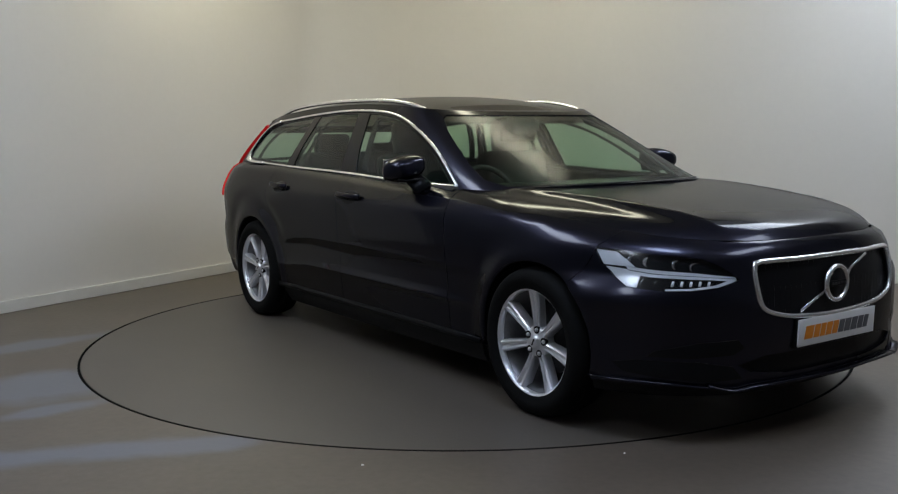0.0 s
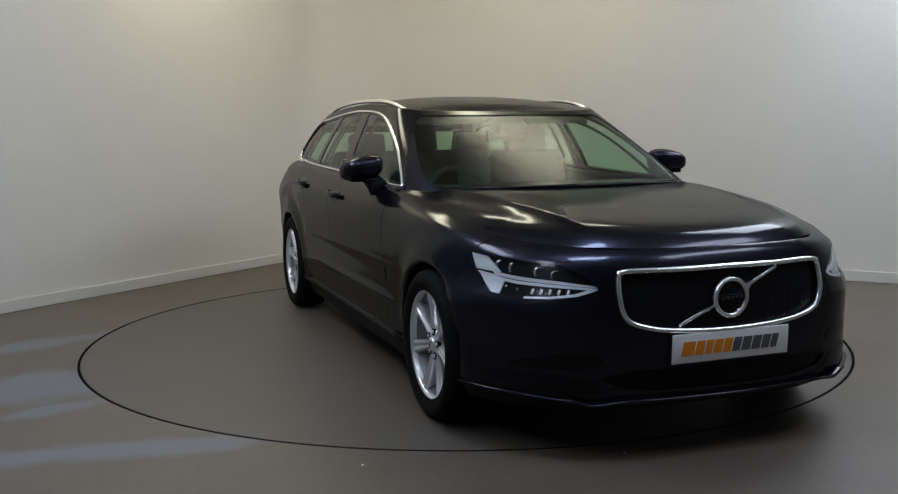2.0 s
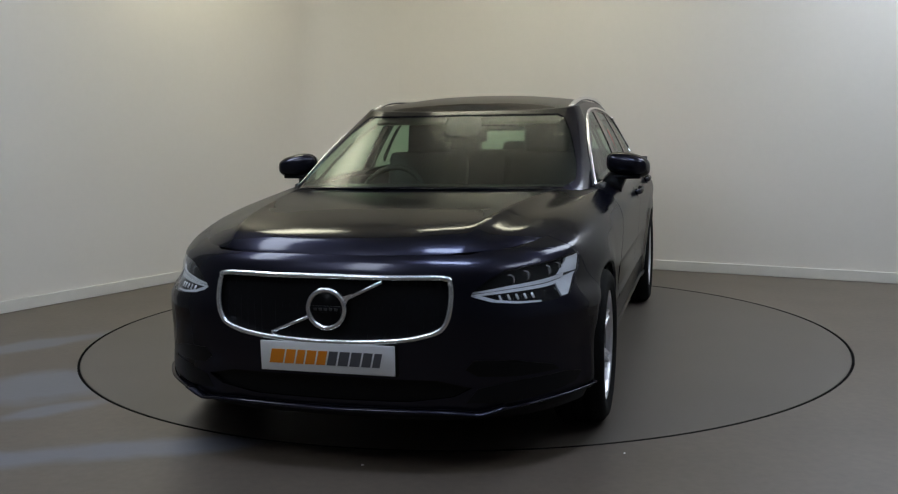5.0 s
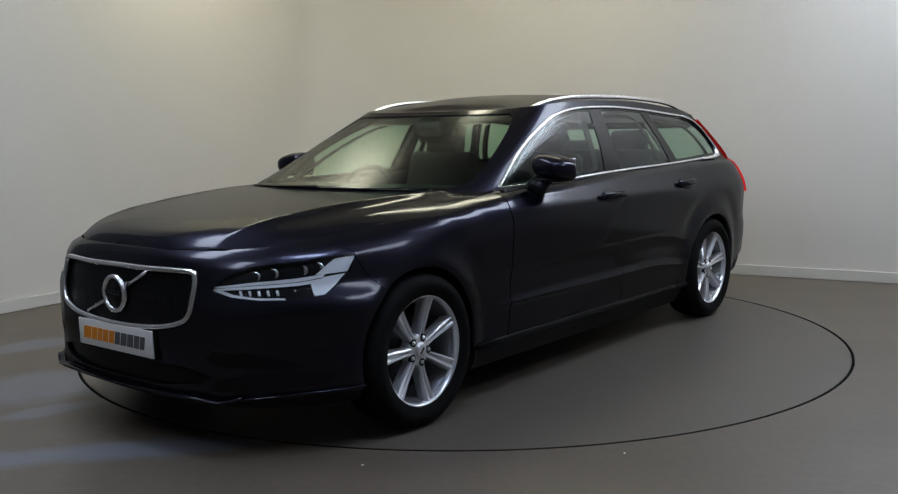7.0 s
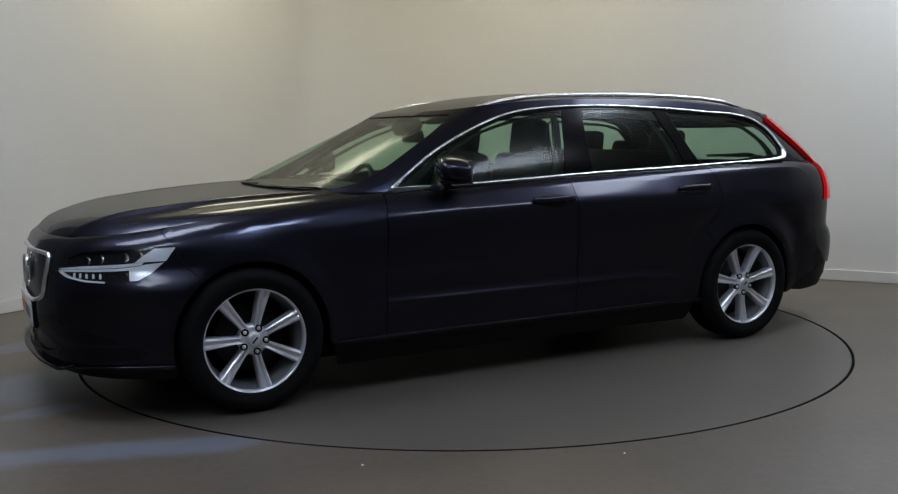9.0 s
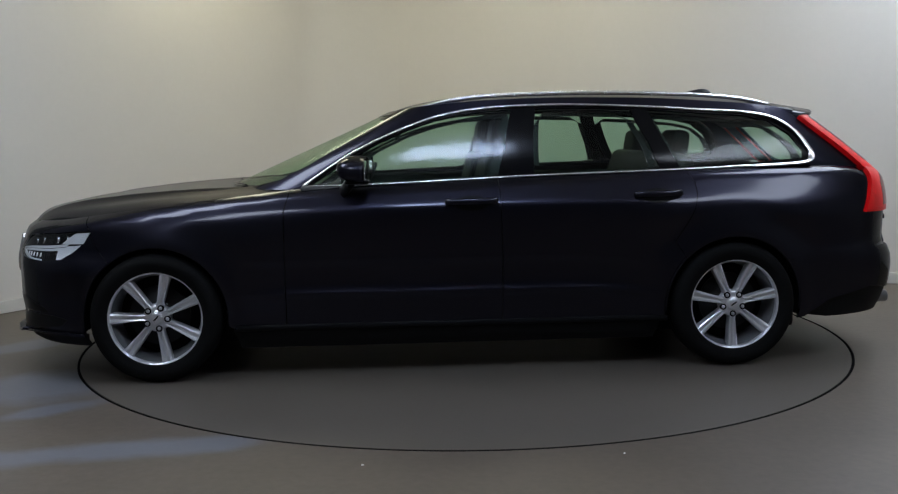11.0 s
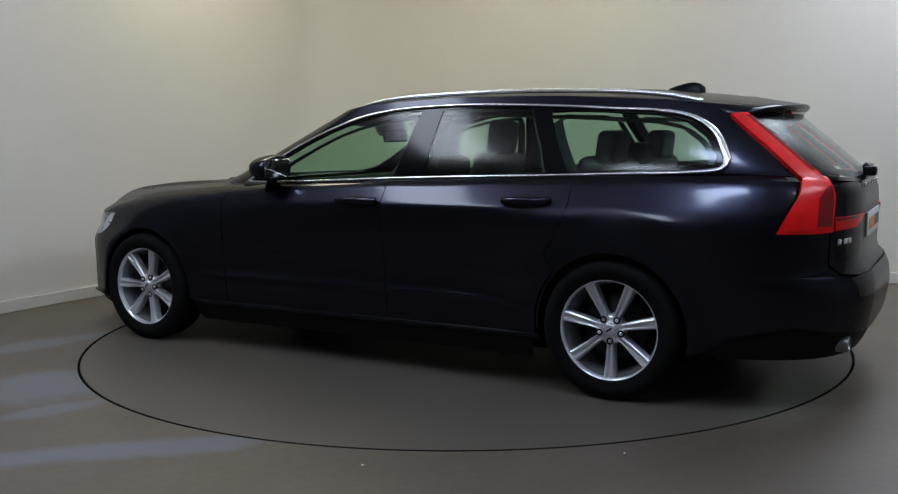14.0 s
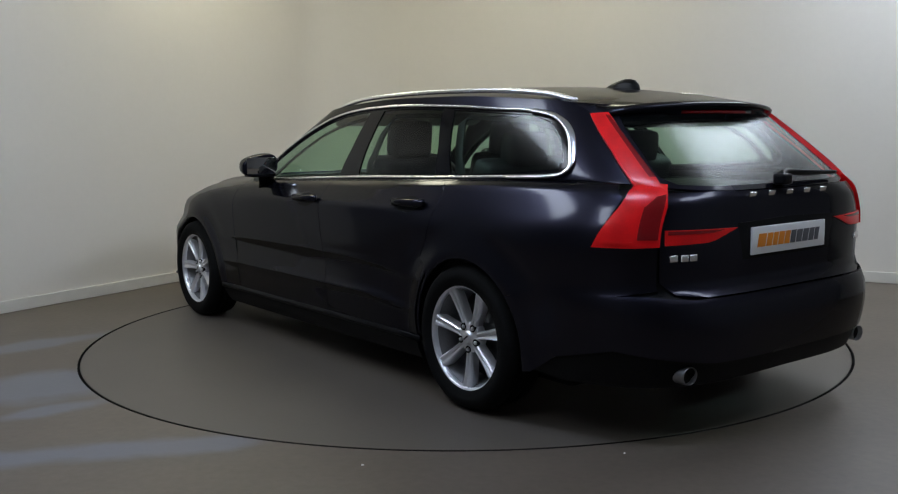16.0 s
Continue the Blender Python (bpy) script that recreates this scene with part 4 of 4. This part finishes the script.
# roof spoiler: top skin runs on from the roof, with a hollow underside
bm, rows = bmesh.new(), []
for i in range(33):
    y = -0.575 + 1.15 * i / 32
    f = 1 - (abs(y) / 0.575) ** 2.2
    xe = -1.95 - 0.195 * f ** 0.6
    zr = 1.322 + 0.052 * (1 - (y / 0.6) ** 2)
    ze = 1.292 + 0.044 * f ** 0.6
    row = [(-1.80, y, zr + 0.016), (-1.90, y, zr - 0.002 + 0.012 * f), (xe + 0.05, y, ze + 0.012), (xe + 0.008, y, ze + 0.005), (xe, y, ze - 0.004), (xe + 0.006, y, ze - 0.016), (xe + 0.028, y, ze - 0.026), (xe + 0.034, y, ze - 0.066 * min(1, 0.55 + f)), (xe + 0.07, y, ze - 0.082 * min(1, 0.55 + f)), (-1.93, y, 1.235), (-1.86, y, 1.28)]
    rows.append([bm.verts.new(q) for q in row])
for a, b in zip(rows, rows[1:]):
    for j in range(len(a) - 1):
        bm.faces.new((a[j], a[j + 1], b[j + 1], b[j]))
bm.faces.new(rows[0])
bm.faces.new(rows[-1][::-1])
bmesh.ops.recalc_face_normals(bm, faces=bm.faces)
spoiler = car_part("roof_spoiler", bm, PAINT, None, "dark blue roof spoiler over the rear window")
q = [Vector((-2.145 + 0.06 * (y / 0.3) ** 2 * 0.6 + 0.026, y, 1.2985)) for y in np.linspace(-0.24, 0.24, 9)]
part("brake_light", sweep(q, 0.014, 0.018), DARKRED, spoiler, "dark red high brake light")
# aerial fin
bm, rows = bmesh.new(), []
for i in range(9):
    t = i / 8
    x = -1.45 - 0.20 * t
    h = 0.052 * min(1, (t * 1.5) ** 0.7) * (1 if t < 0.85 else 1 - (t - 0.85) * 2.6)
    w = 0.032 * (0.35 + 0.65 * math.sin(math.pi * min(1, 0.15 + 0.75 * t)))
    zb = float(roof_mid_z(x)) - 0.004
    rows.append([bm.verts.new((x, y, z)) for y, z in ((-w, zb), (-w * 0.75, zb + h * 0.55), (-w * 0.35, zb + h), (w * 0.35, zb + h), (w * 0.75, zb + h * 0.55), (w, zb))])
for a, b in zip(rows, rows[1:]):
    for j in range(5):
        bm.faces.new((a[j], a[j + 1], b[j + 1], b[j]))
bm.faces.new(rows[0])
bm.faces.new(rows[-1][::-1])
bmesh.ops.recalc_face_normals(bm, faces=bm.faces)
car_part("aerial_fin", bm, TRIM, None, "black shark-fin aerial")
# wipers
wp = on_upper([(UPPER.u_at_y(abs(y), k2, True) if y >= 0 else 2 * U3 - UPPER.u_at_y(-y, k2, True), k2) for y, k2 in ((0.03, 0.03), (-0.02, 0.10), (-0.2, 0.085), (-0.42, 0.06))], 0.03)
wiper = car_part("rear_wiper", sweep(smooth_path(wp, 0.03), 0.035, 0.024, (1, 0, 1), taper=lambda t: 1.25 - 0.75 * t), TRIM, None, "black rear wiper")
part("wiper_pivot", box((0.06, 0.06, 0.045), wp[0], 0.012), TRIM, wiper)
for pts in (((0.02, 0.004), (0.30, 0.012), (0.60, 0.03)), ((-0.60, 0.004), (-0.30, 0.01), (-0.02, 0.022))):
    q = on_upper([(math.copysign(UPPER.u_at_y(abs(y), k2), y), k2) for y, k2 in pts], 0.006)
    car_part("wiper", sweep(smooth_path(q, 0.04), 0.008, 0.009), TRIM, None, "black windscreen wiper")
cowl = [(-UPPER.u_at_y(0.62, 0.02) + 2 * UPPER.u_at_y(0.62, 0.02) * i / 24, 0.02) for i in range(25)]
car_part("cowl", sweep(on_upper(cowl, 0.0), 0.022, 0.010, (0, 0, 1)), TRIM)

# ---------------------------------------------------------------- cabin inside
def seat(at, w, headrest_z, name="seat", lean=-16, deep=0.5):
    x, y = at
    base = car_part(name, box((deep, w, 0.18), (x + 0.12, y, 0.46), 0.06, (0, -4, 0), 3), CLOTH, None, "black leather car seat")
    part("backrest", box((0.14, w, 0.62), (x - 0.20, y, 0.80), 0.055, (0, lean, 0), 3), CLOTH, base)
    return base


def headrest(base, x, y, z, w=0.26, h=0.19):
    part("headrest", box((0.10, w, h), (x, y, z), 0.045, (0, -8, 0), 3), CLOTH, base)
    for s in (-0.06, 0.06):
        part("headrest_post", sweep([Vector((x, y + s, z - h / 2 - 0.06)), Vector((x, y + s, z - h / 2 + 0.02))], 0.012, 0.012, (1, 0, 0)), STEEL, base)


for k in (1, -1):
    s = seat((-0.02, 0.37 * k), 0.50, 1.2)
    headrest(s, -0.31, 0.37 * k, 1.19, 0.27, 0.21)
bench = seat((-0.98, 0.0), 1.32, 1.15, "rear_bench", -20, 0.48)
for y in (0.40, -0.40):
    headrest(bench, -1.30, y, 1.14, 0.26, 0.17)
headrest(bench, -1.31, 0, 1.10, 0.22, 0.12)
dash = car_part("dashboard", box((0.42, 1.42, 0.26), (0.80, 0, 0.815), 0.07, (0, 6, 0), 3), CLOTH, None, "black dashboard")
part("screen", box((0.03, 0.16, 0.22), (0.60, 0, 0.80), 0.01, (0, 14, 0)), TRIM, dash)
ringp = [Vector((0.0, 0.185 * math.cos(a), 0.185 * math.sin(a))) for a in (2 * math.pi * i / 40 for i in range(40))]
st = sweep(ringp, 0.03, 0.032, (1, 0, 0), True)
box((0.03, 0.34, 0.05), (0, 0, 0), 0.012, bm=st)
box((0.05, 0.15, 0.13), (-0.01, 0, -0.02), 0.03, bm=st)
bmesh.ops.transform(st, matrix=Matrix.Translation((0.45, -0.37, 0.865)) @ pose(0, 0, 0, 0, -24, 0), verts=st.verts)
car_part("steering_wheel", st, CLOTH, None, "black steering wheel")
im = car_part("rear_view_mirror", box((0.03, 0.25, 0.07), (0.24, 0, 1.205), 0.012, (0, 10, 0)), TRIM, None, "black inside mirror")
part("mirror_mount", box((0.12, 0.19, 0.085), (0.275, 0, 1.262), 0.036, (0, 28, 0), 3), HOUSING, im)
for k in (1, -1):
    car_part("sun_visor", box((0.14, 0.40, 0.02), (0.16, 0.33 * k, 1.305), 0.008, (0, 24, 0)), LINER)


def roof_inside(u, r):
    q = roof(u, r)
    return q * np.array([0.985, 0.97, 1.0]) - np.array([0.01, 0, 0.035])


fan("headlining", roof_inside, 0.0, UPPER.l3, LINER, 60, 10)
car_part("cabin_floor", box((2.9, 1.5, 0.05), (-0.7, 0, 0.36), 0.02), PLASTIC)
car_part("load_cover", box((0.75, 1.16, 0.02), (-1.86, 0, 0.965), 0.006), CLOTH)
for k in (1, -1):
    car_part("door_card", box((2.2, 0.05, 0.45), (-0.35, 0.80 * k, 0.74), 0.02), CLOTH)
car_part("bulkhead", box((0.05, 1.4, 0.5), (1.05, 0, 0.65), 0.02), PLASTIC)


# ---------------------------------------------------------------- the room
CORNER = Vector((-1.237, 4.11, 0))
D1, D2 = Vector((-0.511, -0.86, 0)).normalized(), Vector((0.884, -0.468, 0)).normalized()
HIGH, LONG1, LONG2 = 3.6, 10.5, 9.5


def wall(name, a, b, inward, mat=WALL, label="off-white painted wall of the photo studio"):
    d = (b - a).normalized()
    L = (b - a).length
    bm = box((L + 0.4, 0.2, HIGH), (0, 0, 0))
    m = Matrix.Translation((a + b) / 2 - inward * 0.1 + Vector((0, 0, HIGH / 2))) @ Matrix.Rotation(math.atan2(d.y, d.x), 4, "Z")
    ob = part(name, bm, mat, None, "", False)
    ob.matrix_basis = m
    return tagged(ob, label, "wall", kind="structure")


c0 = CORNER
c1 = CORNER + D1 * LONG1
c2 = CORNER + D2 * LONG2
c3 = c1 + D2 * LONG2
n1, n2 = Vector((-D1.y, D1.x, 0)), Vector((D2.y, -D2.x, 0))
c4 = CORNER + D1 * 4.6  # white ends here; the unseen rest is dark to shape the car's reflections
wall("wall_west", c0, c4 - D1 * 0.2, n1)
wall("wall_west_2", c4 + D1 * 0.2, c1, n1, BACKWALL, "plain grey wall added out of view, dark for the car's reflections, closing the studio")
wall("wall_north", c0, c2, n2)
# added out of view, darkened for what the car's paint mirrors
wall("wall_east", c2, c3, -n1, BACKWALL, "plain grey wall added out of view, dark for the car's reflections, closing the studio")
wall("wall_south", c1, c3, -n2, BACKWALL, "plain grey wall added out of view, dark for the car's reflections, closing the studio")


def skirting(a, b, inward):
    d = (b - a).normalized()
    bm = box(((b - a).length, 0.018, 0.086), (0, 0, 0), 0.004)
    ob = part("baseboard", bm, SKIRT, None, "", False)
    ob.matrix_basis = Matrix.Translation((a + b) / 2 + inward * 0.011 + Vector((0, 0, 0.045))) @ Matrix.Rotation(math.atan2(d.y, d.x), 4, "Z")
    return tagged(ob, "painted wooden baseboard along the wall", "baseboard", kind="structure")


# the corner is rounded off
R_COVE = 0.7
bm, cols = bmesh.new(), []
for i in range(25):
    a = math.pi / 2 * i / 24
    p = c0 + D1 * (R_COVE * (1 - math.sin(a)) + 0.001) + D2 * (R_COVE * (1 - math.cos(a)) + 0.001)
    cols.append([bm.verts.new((p.x, p.y, z)) for z in (0.0, HIGH)])
for a, b in zip(cols, cols[1:]):
    bm.faces.new((a[0], a[1], b[1], b[0]))
mid = c0 + (D1 + D2) * R_COVE
for f in bm.faces:
    f.normal_update()
    if f.normal.dot(mid - f.calc_center_median()) < 0:
        f.normal_flip()
tagged(part("wall_corner", bm, WALL), "rounded plaster corner between two studio walls", "wall", kind="structure")
skirting(c0 + D1 * R_COVE, c4, n1)
skirting(c0 + D2 * R_COVE, c2, n2)
bend = [c0 + D1 * (R_COVE * (1 - math.sin(a)) + 0.01) + D2 * (R_COVE * (1 - math.cos(a)) + 0.01) + Vector((0, 0, 0.045)) for a in (math.pi / 2 * i / 12 for i in range(13))]
tagged(part("baseboard", sweep(bend, 0.018, 0.12, n=4), SKIRT, None, "", False), "painted wooden baseboard round the corner", "baseboard", kind="structure")

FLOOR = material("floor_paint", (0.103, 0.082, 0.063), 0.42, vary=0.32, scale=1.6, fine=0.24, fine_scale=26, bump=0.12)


def streaks(mat, spots, colour):
    """Long streaks of the given colour over the floor's own: (x, y, length, width, heading, strength) each, with ragged
    edges.
    """
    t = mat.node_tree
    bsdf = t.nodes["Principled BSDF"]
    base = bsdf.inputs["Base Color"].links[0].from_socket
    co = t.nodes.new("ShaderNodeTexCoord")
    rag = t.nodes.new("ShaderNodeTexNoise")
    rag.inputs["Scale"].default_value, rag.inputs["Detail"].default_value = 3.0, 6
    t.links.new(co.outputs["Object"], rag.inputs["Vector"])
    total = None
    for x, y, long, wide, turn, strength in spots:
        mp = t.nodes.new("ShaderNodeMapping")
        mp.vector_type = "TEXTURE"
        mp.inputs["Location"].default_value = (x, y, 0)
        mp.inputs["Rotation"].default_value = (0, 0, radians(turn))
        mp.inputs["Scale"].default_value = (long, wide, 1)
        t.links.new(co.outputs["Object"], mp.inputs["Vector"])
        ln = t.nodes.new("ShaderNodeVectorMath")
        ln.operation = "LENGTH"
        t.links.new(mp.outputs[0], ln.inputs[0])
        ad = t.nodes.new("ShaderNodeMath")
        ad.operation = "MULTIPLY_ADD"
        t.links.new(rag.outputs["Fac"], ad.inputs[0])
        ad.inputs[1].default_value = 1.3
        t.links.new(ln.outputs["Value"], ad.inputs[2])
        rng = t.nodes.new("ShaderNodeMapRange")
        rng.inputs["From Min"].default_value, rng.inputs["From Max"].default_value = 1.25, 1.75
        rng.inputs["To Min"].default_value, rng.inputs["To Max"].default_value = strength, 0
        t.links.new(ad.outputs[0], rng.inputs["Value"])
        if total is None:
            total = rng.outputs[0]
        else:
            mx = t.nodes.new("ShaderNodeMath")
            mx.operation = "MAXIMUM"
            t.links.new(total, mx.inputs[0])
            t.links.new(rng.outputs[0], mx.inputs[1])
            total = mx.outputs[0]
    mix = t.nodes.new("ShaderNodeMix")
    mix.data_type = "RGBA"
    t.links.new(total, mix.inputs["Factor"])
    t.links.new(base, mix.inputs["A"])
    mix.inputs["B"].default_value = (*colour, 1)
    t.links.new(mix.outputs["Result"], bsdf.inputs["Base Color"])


streaks(FLOOR, ((-2.15, -0.75, 0.75, 0.30, 8, 0.5), (-2.2, -1.55, 0.8, 0.30, 18, 0.5), (-2.9, -1.2, 0.7, 0.5, 20, 0.4)), (0.096, 0.074, 0.058))
streaks(FLOOR, ((-2.6, -0.32, 0.65, 0.14, 42, 0.8), (-2.05, -1.2, 0.55, 0.34, 25, 0.85), (-1.85, -1.62, 0.28, 0.10, 38, 0.9), (-1.42, -2.2, 0.75, 0.13, 12, 0.95), (-3.0, -1.4, 0.5, 0.25, 30, 0.7)), (0.135, 0.14, 0.165))
DISC = material("platform_paint", (0.093, 0.079, 0.065), 0.45, vary=0.1, scale=2.2, fine=0.07, fine_scale=45, bump=0.06)
RING_R = 2.236
bm = bmesh.new()
n = 180
inner = [bm.verts.new((RING_R * math.cos(2 * math.pi * i / n), RING_R * math.sin(2 * math.pi * i / n), 0)) for i in range(n)]
outer = [bm.verts.new((14 * math.cos(2 * math.pi * i / n), 14 * math.sin(2 * math.pi * i / n), 0)) for i in range(n)]
drop = [bm.verts.new((v.co.x, v.co.y, -0.12)) for v in inner]
for i in range(n):
    j = (i + 1) % n
    bm.faces.new((inner[i], outer[i], outer[j], inner[j]))
    bm.faces.new((inner[j], drop[j], drop[i], inner[i]))
bm.faces.new(drop)
tagged(part("floor", bm, FLOOR, None, "", False), "grey-brown painted concrete studio floor with bluish and brown streaks", "floor", kind="structure")
disc = part("turntable", lathe([(0.0, 0.0), (1.0, 0.0), (2.216, 0.0), (2.222, -0.004), (2.222, -0.08), (0.0, -0.08)], 180, "z"), DISC, None, "", False)
tagged(disc, "round flush grey turntable platform in the floor", "turntable")
# flush black ring laid over the gap, in place of the shade inside
gap_ring = lathe([(2.2215, -0.03), (2.222, 0.0006), (2.2345, 0.0006), (2.236, -0.03)], 180, "z")
part("edge_ring", gap_ring, GAP, disc, "thin black ring in place of the gap's shade")
bm = box((24, 24, 0.2), (0, 0, HIGH + 0.1))
tagged(part("ceiling", bm, CEIL, None, "", False), "plain painted studio ceiling", "ceiling", kind="structure")


def ceiling_light(x, y, turn, mat, label, long=1.9, wide=0.9):
    base = new("ceiling_light")
    base.matrix_basis = pose(x, y, HIGH - 0.08, 0, 0, turn)
    fr = box((long + 0.06, wide + 0.06, 0.07), (0, 0, 0.04), 0.01)
    part("frame", fr, FRAME, base)
    part("diffuser", box((long, wide, 0.03), (0, 0, -0.012), 0.006), mat, base)
    return tagged(base, label, "ceiling light", "ceiling lights")


COOL, BLUE, WARM = (0.765, 0.855, 0.99), (0.58, 0.72, 1.0), (1.0, 0.97, 0.74)
for x, y, a, tint, power, lo, wi in ((-1.8, 1.85, 59, WARM, 11.0, 1.3, 0.5), (0.45, 1.75, -14, WARM, 13.0, 1.9, 0.3), (3.2, 0.5, 62, COOL, 11.0, 2.6, 1.0), (-2.3, -1.4, 59, COOL, 10.4, 2.2, 0.8),
                                     (0.3, -3.0, 0, BLUE, 28.0, 1.0, 0.4), (3.2, -2.7, 62, COOL, 8.4, 2.0, 0.7), (-1.9, -4.3, 59, COOL, 10.2, 1.8, 0.6)):
    ceiling_light(x, y, a, material("lit_diffuser", (0.8, 0.8, 0.8), 0.5, emit=tint, strength=power), "rectangular ceiling light with a white diffuser", lo, wi)


for x, y, s in ((-0.38, -2.38, 0.006), (0.61, -2.27, 0.005)):
    chip = part("paint_chip", lathe([(0.0, 0.002), (s * 0.8, 0.0018), (s, 0.0)], 9, "z"), PLATE)
    chip.matrix_basis = pose(x, y, 0.0005, 0, 0, 40 * x)
    tagged(chip, "small white paint chip lying on the floor", "paint chip", "paint chips")


def motions():
    rows = [(t, pose(0, 0, 0, 0, 0, a)) for t, a in TURN]
    walk(car, rows)
    walk(disc, rows)


motions()
